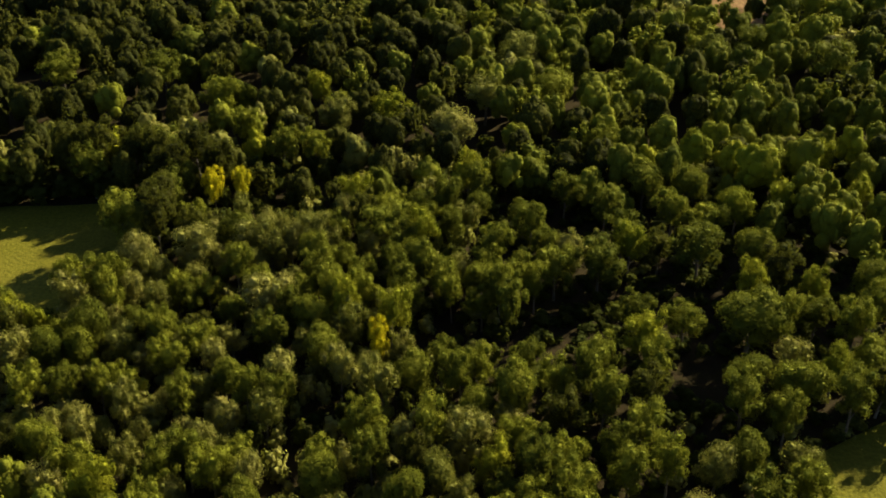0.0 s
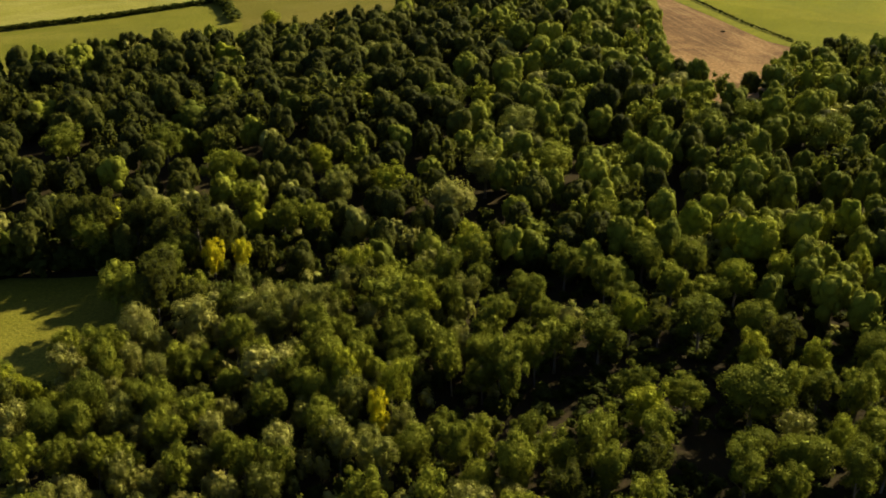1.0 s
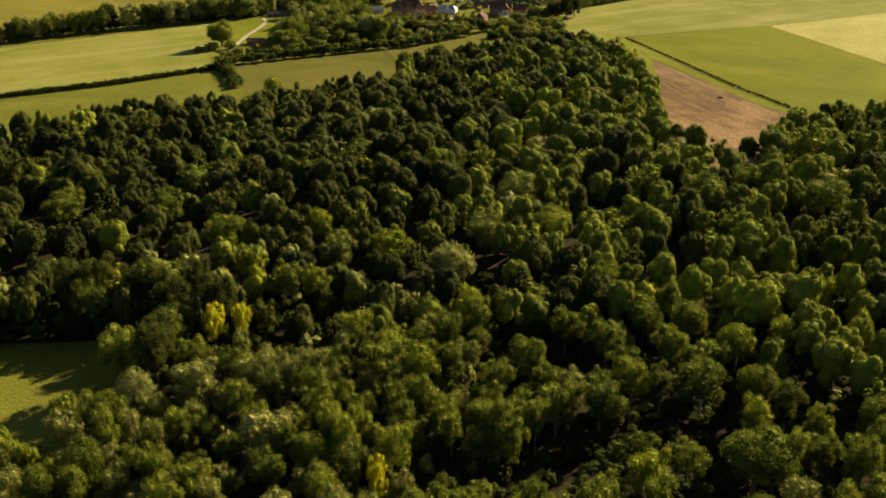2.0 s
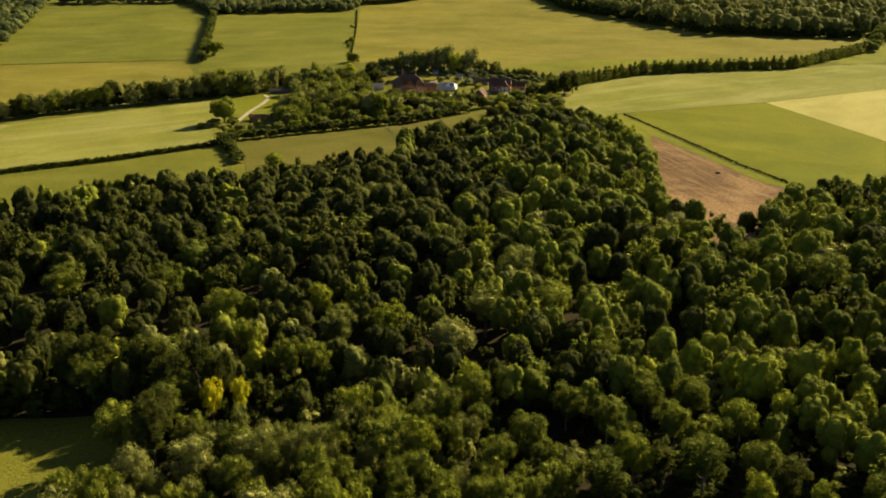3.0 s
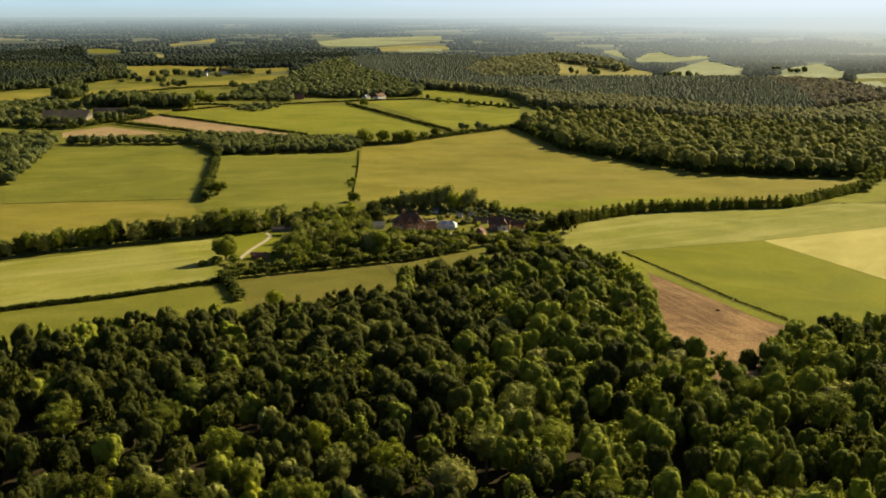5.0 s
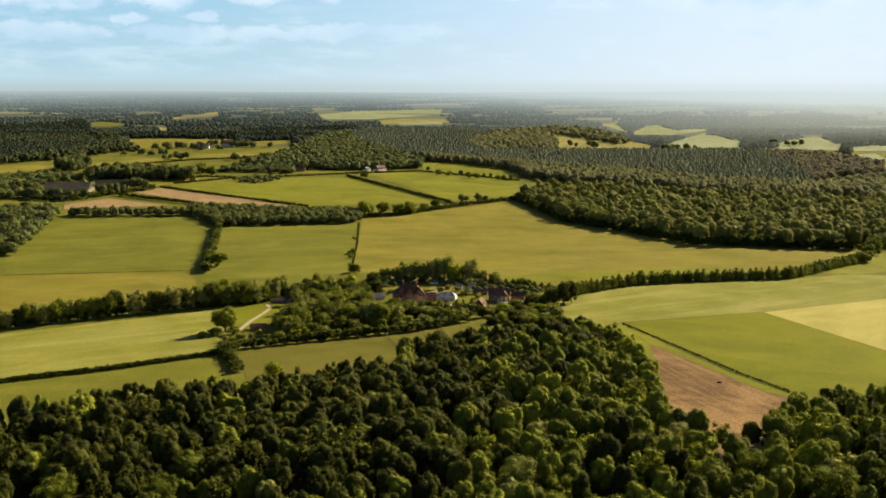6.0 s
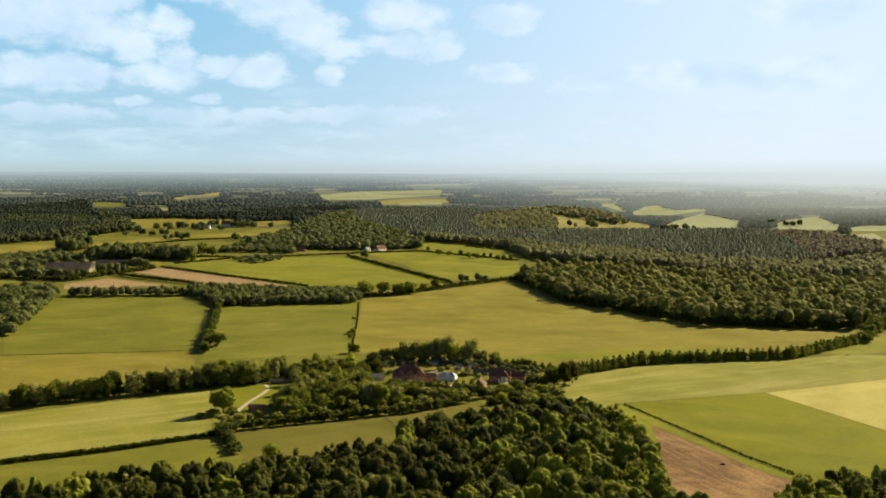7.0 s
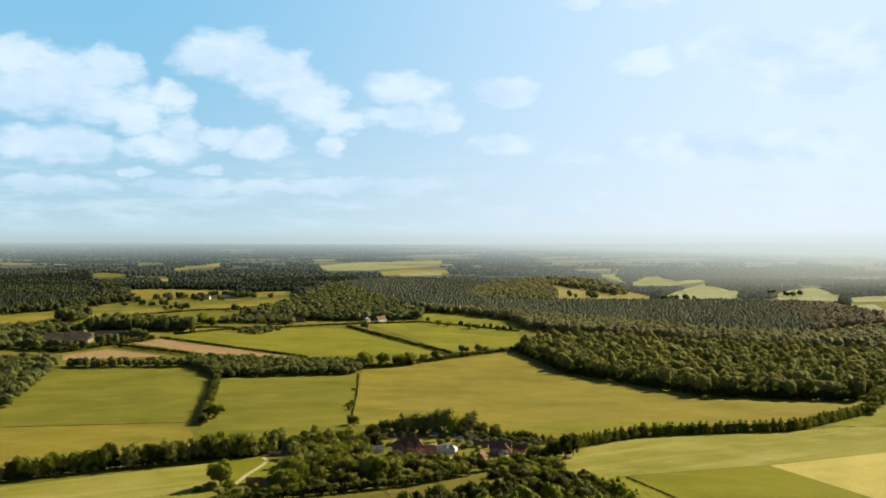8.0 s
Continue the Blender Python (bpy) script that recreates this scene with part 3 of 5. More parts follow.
class Stand:
    """Trees of a few shapes, set out one by one."""

    def __init__(self, shapes, group, seed):
        self.shapes, self.group, self.used, self.rng = shapes, group, set(), random.Random(seed)

    def plant(self, species, x, y, r, h):
        ob = self.rng.choice(self.shapes[species])
        tree = copy_thing(ob, Matrix()) if ob.name in self.used else ob
        self.used.add(ob.name)
        wide = self.rng.uniform(0.86, 1.16)
        lean = [self.rng.uniform(-4, 4) for _ in range(2)]
        tree.matrix_basis = pose(x, y, land(x, y), *lean, self.rng.uniform(0, 360)) @ Matrix.Diagonal((r / 4.5 * wide, r / 4.5 / wide, h / 14.0, 1))
        return tagged(tree, group=self.group)

    def clear(self):
        """Takes away the shapes of which no tree was planted."""
        for ob in {o for shapes in self.shapes.values() for o in shapes}:
            if ob.name not in self.used:
                for o in (*ob.children_recursive, ob):
                    bpy.data.objects.remove(o)


def inside(x, y, poly):
    hit = False
    for (x1, y1), (x2, y2) in zip(poly, poly[1:] + poly[:1]):
        if (y1 > y) != (y2 > y) and x < (x2 - x1) * (y - y1) / (y2 - y1) + x1:
            hit = not hit
    return hit


def scatter(poly, gap, seed, jitter=0.42):
    """Spots on a shaken triangular grid inside an outline."""
    rng = random.Random(seed)
    xs, ys = [p[0] for p in poly], [p[1] for p in poly]
    row, y, spots = 0, min(ys), []
    while y < max(ys):
        x = min(xs) + (gap / 2 if row % 2 else 0)
        while x < max(xs):
            px, py = x + rng.uniform(-jitter, jitter) * gap, y + rng.uniform(-jitter, jitter) * gap
            if inside(px, py, poly):
                spots.append((px, py))
            x += gap
        y += gap * 0.87
        row += 1
    return spots


def along(pts, gap, seed, shake=0.3):
    """Spots along a line of points."""
    rng = random.Random(seed)
    spots = []
    for (x1, y1), (x2, y2) in zip(pts, pts[1:]):
        n = max(1, round(math.hypot(x2 - x1, y2 - y1) / gap))
        for k in range(n):
            f = (k + rng.uniform(-shake, shake)) / n
            spots.append((x1 + (x2 - x1) * f + rng.uniform(-shake, shake) * gap * 0.5, y1 + (y2 - y1) * f + rng.uniform(-shake, shake) * gap * 0.5))
    return spots


def spire(seed):
    """A far conifer: three ragged tiers."""
    rng = np.random.default_rng(seed)
    verts, faces, n = [], [], 7
    for z0, z1, r in ((0.0, 0.95, 1.05), (0.6, 1.5, 0.85), (1.15, 2.1, 0.62)):
        base = len(verts)
        for z, rad in ((z0, r), (z1, 0.06)):
            for k in range(n):
                a = 2 * math.pi * k / n + rng.uniform(-0.2, 0.2)
                q = rad * rng.uniform(0.75, 1.2)
                verts.append((math.cos(a) * q, math.sin(a) * q, z + rng.uniform(-0.08, 0.08)))
        faces += [(base + k, base + (k + 1) % n, base + n + (k + 1) % n, base + n + k) for k in range(n)]
    return np.array(verts), np.array(faces), 0


def bed(k, kind, leaves, size, balls, seed):
    return [crown_arrays(np.random.default_rng(seed + i), kind, leaves, size, balls) for i in range(k)]


# ---- the near wood ----
OPEN = [FIELDS[-1][3], FIELDS[-2][3], FIELDS[-3][3]]
GAPS = ((13, 176, 12, 5), (-1, 180, 4, 11), (50, 166, 8, 7), (-22, 146, 7, 5), (28, 222, 6, 8), (-36, 250, 6, 5), (70, 212, 7, 5), (14, 262, 5, 10), (-62, 268, 6, 6), (46, 188, 5, 6),
        (84, 206, 6, 5), (60, 268, 8, 5), (-90, 270, 8, 5), (-8, 296, 5, 7), (102, 280, 8, 5))
NAMES = {"oak": ("oak_tree", "dark green broadleaf tree with a domed, lobed crown"), "ash": ("ash_tree", "pale grey-green ash tree with a feathery crown"),
         "lime": ("lime_tree", "fresh lime-green tree with a rounded crown"), "beech": ("beech_tree", "deep green beech with a tall rounded crown"), "golden": ("golden_tree", "bright golden-yellow tree among the green wood")}


def open_land(x, y, margin=0.0):
    for poly in OPEN:
        if inside(x, y, poly):
            return True
    return any(((x - a) / (rx + margin)) ** 2 + ((y - b) / (ry + margin)) ** 2 < 1 for a, b, rx, ry in GAPS)


def pick_species(x, y, rng):
    """Ash fills the slope by the meadow and a band through the middle, oak and beech the rest; dark beech massed at
    left stands in for shade.
    """
    band = noise.noise(Vector((x * 0.02, y * 0.02, 3.1)))
    ash = 0.10
    if y < 222 and x < 12:
        ash = 0.48
    elif abs(x + 12 - 0.35 * (y - 260)) < 16 and y < 330:
        ash = 0.42
    ash += 0.35 * band
    if y > 275:
        ash *= 0.25
    u = rng.random()
    if u < ash:
        return "ash"
    if y > 270 and u > 0.012:
        return "beech" if rng.random() < (0.90 if x < 0.12 * (y - 270) else 0.28) else "oak"
    if u < ash + (0.11 if x > 25 else 0.03):
        return "lime"
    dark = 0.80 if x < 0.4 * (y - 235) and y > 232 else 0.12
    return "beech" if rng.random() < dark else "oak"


GOLDEN_TREES = ((-56.0, 233.4, 3.0), (-49.3, 234.9, 2.6), (-13.0, 169.5, 2.5))
LIME_TREES = ((40, 170.4, 4.7), (69.4, 223.5, 4.5), (81, 227, 4.6), (100.9, 229.8, 3.7), (96, 252.3, 4.3), (73.2, 161.2, 3.4),
              (-36.7, 298.8, 3.8), (-14.9, 279.6, 5.8), (6.5, 240.9, 5.0), (78.2, 188.4, 3.4), (-79.8, 175.7, 2.4))
ASH_TREES = ((2.5, 268, 6.8), (24.4, 325.1, 7.5), (-29.8, 277.4, 4.8), (3.5, 142, 4.2), (-10.7, 156.6, 3.6), (-36.2, 183.5, 5.2), (-54.2, 204.9, 5.4), (-42.3, 208.8, 4.8),
             (-28.7, 212.1, 4.2), (-67, 201.1, 4.5), (-76.5, 183.7, 4.4), (-18.3, 175, 3.4), (-81.7, 164.9, 4.0), (12.4, 289.7, 5.8), (-57.8, 151.3, 2.8), (-19.3, 160.8, 3.2),
             (-30.6, 159.1, 3.7), (-0.4, 133, 3.3))
# the second and third oak are added to throw shadow on the meadow
OAK_TREES = ((-74.6, 218.6, 6.4), (-67, 229, 5.2), (-66, 238, 5.0), (56.4, 202.3, 5.7), (61, 175.7, 6.6), (54.3, 152.6, 4.8), (33.5, 197.2, 5.5), (1.9, 188, 3.5), (-12.1, 212.7, 6.6), (31.7, 296.3, 6.0),
             (43.3, 257.4, 4.5), (-53.1, 269.8, 4.7), (-89.1, 244.3, 5.3), (-71.3, 254.2, 6.0), (-42.2, 257.6, 4.5), (-33.4, 257.9, 4.1), (119.8, 315, 8.5), (85.3, 325, 6.4),
             (12.1, 206.6, 4.1), (20.2, 215.1, 3.9), (53.6, 220.6, 4.4), (49.8, 237.8, 5.0), (60.3, 234.4, 4.3), (65.3, 155.9, 4.9), (-19.5, 130.5, 3.7), (100.4, 335.3, 5.8),
             (-116.2, 309.9, 6.5), (-85.3, 310.5, 6.3), (-65.1, 289.8, 5.9), (29.7, 232.1, 4.1))


def build_near_wood():
    rng = random.Random(11)
    shapes = {}
    for sp, (nm, lab) in NAMES.items():
        kinds = {"oak": ("wild", "wild", "full", "wild"), "beech": ("wild", "full", "wild"), "ash": ("wild", "wild", "feather"), "lime": ("wild", "wild", "full"), "golden": ("wild",)}[sp]
        shapes[sp] = [make_tree(nm, sp, kind, 40 + i + len(nm), 4000, 0.165, lab, {"feather": 3.6, "full": 4.4}.get(kind, 4.6), 4, {"ash": 1.0, "lime": 0.6}.get(sp, 0.4)) for i, kind in enumerate(kinds)]
    stand = Stand(shapes, "trees of the wood", 12)
    taken = []
    for sp, rows in (("golden", GOLDEN_TREES), ("lime", LIME_TREES), ("ash", ASH_TREES), ("oak", OAK_TREES)):
        for x, y, r in rows:
            taken.append((x, y, r + 2.5 if sp == "golden" else r))
            stand.plant(sp, x, y, r, (13.0 if sp == "golden" else 12.0) + 0.6 * r)
    # extra tall beeches, added so that their shade falls across the meadow
    for x, y, r in ((-72, 247, 4.6), (-63, 250, 4.8), (-80, 251, 4.6), (-57, 243, 4.4), (-89, 252, 5.0), (-97, 251, 4.6), (-66, 222, 4.8), (-65, 213, 4.6), (-68, 241, 4.6)):
        taken.append((x, y, r))
        stand.plant("beech", x, y, r, 19.0)
    spots = []
    for i, (x, y) in enumerate(along(WOOD[:31], 7.4, 14, 0.25)):
        r = rng.uniform(3.8, 5.6)
        taken.append((x, y, r))
        spots.append((rng.choice(("oak", "oak", "beech", "lime" if i % 9 == 0 else "oak")) if x > 60 else rng.choice(("beech", "beech", "oak")), x, y, r, rng.uniform(11.5, 16.5)))
    for x, y in scatter(WOOD, 5.0, 5):
        if abs(x) > 0.42 * math.hypot(y, 120) + 12 or y < 104 or open_land(x, y, 1.0):
            continue
        if y < 345 and noise.noise(Vector((x * 0.05, y * 0.05, 7))) < (-0.25 if x < 10 and y > 230 else -0.36 if x < 8 else -0.22):
            continue
        sp = pick_species(x, y, rng)
        big = 0.5 + 0.5 * noise.noise(Vector((x * 0.03, y * 0.03, 9)))
        old = min(1.0, max(0.0, (y - 190) / 130)) if x < 20 else min(1.0, max(0.0, (y - 130) / 120))
        r = rng.uniform(2.8, 3.9) + old * rng.uniform(0.7, 2.0) + 0.6 * big
        if sp == "ash":
            r, big = r * (0.78 if x < 14 and y < 232 else 0.92), big - 0.6
        if y > 330:
            r *= 1.28
        close = 0.82 if x > 14 and y < 235 else 0.68 if y < 232 else 0.86 if x < 8 and 228 < y < 330 else 0.74
        if any(math.hypot(x - a, y - b) < close * (r + q) for a, b, q in taken):
            continue
        taken.append((x, y, r))
        h = rng.uniform(7.5, 13.0) + 4.5 * big + 0.4 * r
        spots.append((sp, x, y, r, h))
    spots.sort(key=lambda s: math.hypot(s[1] * 0.6, s[2] - 175))
    rest, back = {k: [] for k in SPECIES}, {k: [] for k in SPECIES}
    for i, (sp, x, y, r, h) in enumerate(spots):
        if i < 240:
            stand.plant(sp, x, y, r, h)
        else:
            (rest if y < 350 else back)[sp].append((x, y, r, h))
    stand.clear()
    for sp, what in (("oak", "dark green domed"), ("beech", "deep green rounded"), ("ash", "pale grey-green"), ("lime", "fresh lime-green")):
        forms = bed(7, "dome", 860, 0.048, 2, 70) + bed(2, "wild", 700, 0.066, 1, 75)
        many(sp + "_wood", rest[sp], forms, LEAF_MANY[sp], "dense wood of " + what + " broadleaf trees", "woodland", 3, 1.36)
        forms = bed(8, "dome", 600, 0.052, 2, 85) + bed(1, "wild", 560, 0.070, 1, 95)
        if back[sp]:
            many(sp + "_wood", back[sp], forms, LEAF_MANY[sp], "far side of the wood with " + what + " broadleaf trees", "woodland", 4, 1.36)
    # brambles and saplings on the floor between the trunks
    low, pale = [], []
    for x, y in scatter(WOOD, 4.1, 6, 0.5):
        if abs(x) < 0.42 * math.hypot(y, 120) + 10 and 106 < y < 270 and not open_land(x, y, -1.5):
            heap = low if pick_species(x, y, rng) != "ash" else pale
            heap.append((x, y, rng.uniform(1.3, 2.6), rng.uniform(1.2, 3.6) if x > 14 and y < 235 else rng.uniform(2.0, 7.5)))
    many("undergrowth", low, bed(4, "bush", 70, 0.15, 1, 300), HEDGE, "bramble and saplings under the trees", "undergrowth", 8, 2.0)
    many("pale_undergrowth", pale, bed(4, "bush", 80, 0.16, 1, 310), LEAF_MANY["ash"], "pale ash saplings and scrub under the trees", "undergrowth", 9, 2.0)


build_near_wood()


# ---- belts, hedges and other woods ----
TREE_MID = bed(7, "mound", 120, 0.17, 1, 200)
TREE_WOOD = bed(8, "mound", 110, 0.085, 2, 210)
TREE_FAR = bed(6, "bush", 12, 0.20, 1, 240)
TREE_WIDE = bed(7, "mound", 30, 0.24, 1, 220)
CONE_FAR = [spire(260 + i) for i in range(5)]
BUSHES = bed(5, "bush", 34, 0.28, 1, 280)


WOODED = []


def wood(name, poly, gap, r, h, shapes, mat, label, seed, most=1.3):
    rng = random.Random(seed)
    WOODED.append(poly)
    spots = [(x, y, rng.uniform(*r), rng.uniform(*h)) for x, y in scatter(poly, gap, seed) if abs(x) < 0.43 * y + 40]
    return many(name, spots, shapes, mat, label, "woodland", seed, most)


def hedge(pts, width, height, label, seed, gap=None):
    """A hedge: a row of close bushes grown into one another."""
    rng = random.Random(seed)
    spots = [(x, y, width * rng.uniform(0.45, 0.65), height * rng.uniform(0.8, 1.2)) for x, y in along(pts, gap or width * 0.62, seed)]
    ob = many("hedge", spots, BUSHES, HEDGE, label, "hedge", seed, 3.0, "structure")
    return ob


hedge([(-300, 414), (-200, 471), (-156, 494.5), (-113, 524)], 2.8, 2.3, "long clipped dark green field hedge", 1, 0.62)
# added bushes close the belt and stand in for the shadow below it
hedge([(-330, 520), (-242, 582), (-218, 601), (-180, 625), (-147, 642), (-112, 660)], 7.0, 5.5, "dense scrub at the foot of the field belt", 19, 2.8)
hedge([(-112, 524), (-104, 535), (-14, 577), (15, 602)], 5.0, 5.0, "tall dark hedge along the garden edge", 2)
hedge([(-113, 536), (-104, 512), (-95, 486)], 6.0, 4.2, "overgrown hedge running down to the wood", 3)
hedge([(-83, 1053), (-74, 917), (-67, 770)], 1.4, 1.1, "thin straight field hedge", 4, 1.5)
hedge([(-222, 1062), (-197, 916), (-172, 765)], 6.5, 6.5, "broad overgrown field hedge", 5)
hedge([(-83, 1090), (-49, 1107), (10, 1177), (87, 1255)], 6.0, 5.0, "bushy hedge above the grazing field", 6)
hedge([(-361, 1373), (-148, 1179)], 4.0, 3.0, "low hedge beside the stubble field", 7)
hedge([(-390, 1281), (-280, 1200)], 5.0, 4.5, "hedge between the stubble fields", 8)
hedge([(-136, 1525), (11, 1210)], 5.0, 4.0, "straight hedge between two green fields", 9)
hedge([(-355, 1420), (-299, 1481), (-212, 1522), (-136, 1560), (-32, 1597)], 4.0, 3.0, "hedge along the top of the green fields", 10)
hedge([(-31, 1597), (10, 1560), (48, 1522), (104, 1461)], 3.5, 2.4, "hedge below the far wood", 11)
# added hedge whose shadow darkens the upper and right meadow
hedge([(-160, 226), (-112, 242), (-72, 246), (-67, 226), (-72, 204)], 7.0, 6.5, "bramble and scrub along the meadow edge", 17)
hedge([(102, 593), (121, 537), (137, 488), (153, 451)], 1.5, 1.3, "gappy low hedge beside the ploughed field", 12, 1.9)
hedge([(-473, 1231), (-431, 1223), (-404, 1280), (-363, 1354)], 9.0, 7.0, "thick hedge in front of the barns", 13)
hedge([(-313, 757), (-186, 778)], 1.3, 0.6, "low line of scrub between the pastures", 14, 1.7)
hedge([(-620, 1500), (-520, 1640), (-416, 1778), (-255, 1870)], 4.0, 3.0, "hedge below the long far field", 15)
hedge([(-430, 1475), (-330, 1512), (-290, 1500)], 4.0, 3.0, "hedge beside the small wood", 16)

wood("hanger_wood", [(88, 1240), (124, 1064), (221, 914), (343, 882), (420, 900), (520, 980), (549, 1132), (485, 1170), (388, 1190), (306, 1242), (250, 1290), (180, 1328), (124, 1336), (95, 1264)], 12.0, (4.8, 9.4), (11, 19),
     TREE_WOOD, LEAF_HANGER, "dense broadleaf wood casting shade on the grazing field", 21)
hedge([(86, 1243), (122, 1062), (219, 911), (341, 879)], 9.0, 9.0, "dense leafy edge of the hanger wood", 18, 5.0)
wood("shelter_belt", [(-389, 1089), (-258, 1102), (-215, 1023), (-83, 1052), (-85, 1120), (-194, 1140), (-271, 1161), (-268, 1119), (-392, 1105)], 7.5, (3.6, 5.5), (7, 11),
     TREE_MID, LEAF_FAR, "belt of dark green trees above the pastures", 22)
wood("field_wood", [(-345, 850), (-389, 1060), (-412, 1136), (-436, 1144), (-520, 1090), (-480, 800)], 10.0, (5.0, 8.0), (8, 14), TREE_MID, LEAF_FAR, "rounded broadleaf trees beside the pasture", 23)
wood("small_wood", [(-488, 1461), (-341, 1457), (-349, 1508), (-480, 1546)], 10.0, (5.5, 8.5), (13, 21), TREE_MID, LEAF_FAR, "small dark wood behind the barns", 24)
wood("tree_clump", [(-545, 1558), (-532, 1630), (-566, 1690), (-580, 1600)], 10.0, (6.0, 9.0), (13, 22), TREE_MID, LEAF_FAR, "clump of tall trees in the far field", 25)
wood("copse", [(-286, 1459), (-248, 1412), (-226, 1462), (-226, 1514), (-279, 1496)], 12.5, (4.0, 6.0), (4, 7), TREE_MID, LEAF_FAR, "round copse standing in the green field", 26)
wood("tree_band", [(-331, 1580), (-277, 1573), (-218, 1567), (-226, 1628), (-299, 1653), (-330, 1633)], 11.0, (5.0, 7.5), (6, 11), TREE_MID, LEAF_FAR, "band of mixed trees behind the fields", 27)
wood("barn_wood", [(-559, 1353), (-517, 1395), (-488, 1461), (-523, 1518), (-602, 1459), (-760, 1380), (-640, 1200), (-560, 1230)], 11.0, (5.0, 8.0), (7, 12), TREE_MID, LEAF_FAR, "mixed trees round the farmyard", 28)
wood("village_wood", [(-282, 2024), (-255, 2298), (-218, 2474), (-178, 2212), (-99, 1960), (-35, 1755), (-37, 1643), (-76, 1629), (-155, 1615), (-228, 1637), (-289, 1663), (-321, 1720), (-322, 1761), (-289, 1825), (-283, 1859), (-273, 1954)], 10.5, (5.5, 9.0), (7, 14), TREE_WIDE, LEAF_FAR, "broadleaf wood around the far cottages", 29)
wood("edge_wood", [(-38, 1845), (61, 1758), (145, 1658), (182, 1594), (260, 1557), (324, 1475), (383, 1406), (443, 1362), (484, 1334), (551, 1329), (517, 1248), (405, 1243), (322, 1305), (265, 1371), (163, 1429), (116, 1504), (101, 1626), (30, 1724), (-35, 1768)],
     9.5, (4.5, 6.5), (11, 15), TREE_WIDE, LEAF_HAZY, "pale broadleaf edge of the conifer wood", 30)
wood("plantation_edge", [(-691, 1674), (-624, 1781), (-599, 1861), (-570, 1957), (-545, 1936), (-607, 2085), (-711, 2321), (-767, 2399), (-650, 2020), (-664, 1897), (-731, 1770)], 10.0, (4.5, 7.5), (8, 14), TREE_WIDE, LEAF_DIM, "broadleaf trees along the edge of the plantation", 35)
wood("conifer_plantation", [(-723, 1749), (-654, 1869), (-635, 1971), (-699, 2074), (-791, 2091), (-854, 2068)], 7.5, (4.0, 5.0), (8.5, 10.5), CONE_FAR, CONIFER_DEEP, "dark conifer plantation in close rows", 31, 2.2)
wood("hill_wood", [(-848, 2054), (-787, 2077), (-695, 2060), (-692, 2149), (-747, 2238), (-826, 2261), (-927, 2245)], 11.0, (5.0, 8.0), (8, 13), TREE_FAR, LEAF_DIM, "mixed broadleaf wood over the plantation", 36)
wood("conifer_plantation", [(-216, 2442), (-191, 2520), (-86, 2543), (48, 2543), (86, 2503), (62, 1800), (34, 1779), (-36, 1801), (-99, 1964), (-179, 2218)], 8.8, (5.4, 6.4), (10.5, 12), CONE_FAR, CONIFER_HAZED, "grey-green conifer plantation on the far slope", 32, 2.0)
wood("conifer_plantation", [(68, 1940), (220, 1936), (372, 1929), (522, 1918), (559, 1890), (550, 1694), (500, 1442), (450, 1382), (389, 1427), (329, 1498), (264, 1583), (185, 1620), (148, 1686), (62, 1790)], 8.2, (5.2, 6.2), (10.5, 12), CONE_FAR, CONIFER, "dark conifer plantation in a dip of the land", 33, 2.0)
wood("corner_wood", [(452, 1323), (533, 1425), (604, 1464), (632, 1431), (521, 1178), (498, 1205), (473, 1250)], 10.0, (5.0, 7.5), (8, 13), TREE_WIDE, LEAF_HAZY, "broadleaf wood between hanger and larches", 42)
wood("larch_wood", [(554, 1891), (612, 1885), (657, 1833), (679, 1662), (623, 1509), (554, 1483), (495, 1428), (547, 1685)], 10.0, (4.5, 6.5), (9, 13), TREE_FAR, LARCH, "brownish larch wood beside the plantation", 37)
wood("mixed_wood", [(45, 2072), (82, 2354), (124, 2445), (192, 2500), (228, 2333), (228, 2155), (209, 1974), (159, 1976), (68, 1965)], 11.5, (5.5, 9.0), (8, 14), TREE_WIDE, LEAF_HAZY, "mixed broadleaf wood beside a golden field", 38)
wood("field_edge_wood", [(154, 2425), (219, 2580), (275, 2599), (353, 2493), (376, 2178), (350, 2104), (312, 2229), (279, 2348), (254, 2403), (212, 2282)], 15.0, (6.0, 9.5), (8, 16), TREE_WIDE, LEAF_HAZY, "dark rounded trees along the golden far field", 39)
# dark belts: the cloud shade over them is painted with the deep needles
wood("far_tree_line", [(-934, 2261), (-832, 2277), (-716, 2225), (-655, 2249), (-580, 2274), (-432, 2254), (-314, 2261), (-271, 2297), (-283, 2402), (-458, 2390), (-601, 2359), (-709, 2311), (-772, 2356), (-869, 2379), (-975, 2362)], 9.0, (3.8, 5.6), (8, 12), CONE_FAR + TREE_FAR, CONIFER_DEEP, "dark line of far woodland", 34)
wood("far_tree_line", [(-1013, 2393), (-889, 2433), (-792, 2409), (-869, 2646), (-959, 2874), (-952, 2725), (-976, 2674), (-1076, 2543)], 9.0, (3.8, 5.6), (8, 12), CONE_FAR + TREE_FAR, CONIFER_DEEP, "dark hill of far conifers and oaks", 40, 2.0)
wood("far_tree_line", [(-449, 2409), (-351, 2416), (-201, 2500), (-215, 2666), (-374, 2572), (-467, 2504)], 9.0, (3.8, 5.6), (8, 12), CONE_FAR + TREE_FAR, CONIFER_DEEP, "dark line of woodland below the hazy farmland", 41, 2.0)


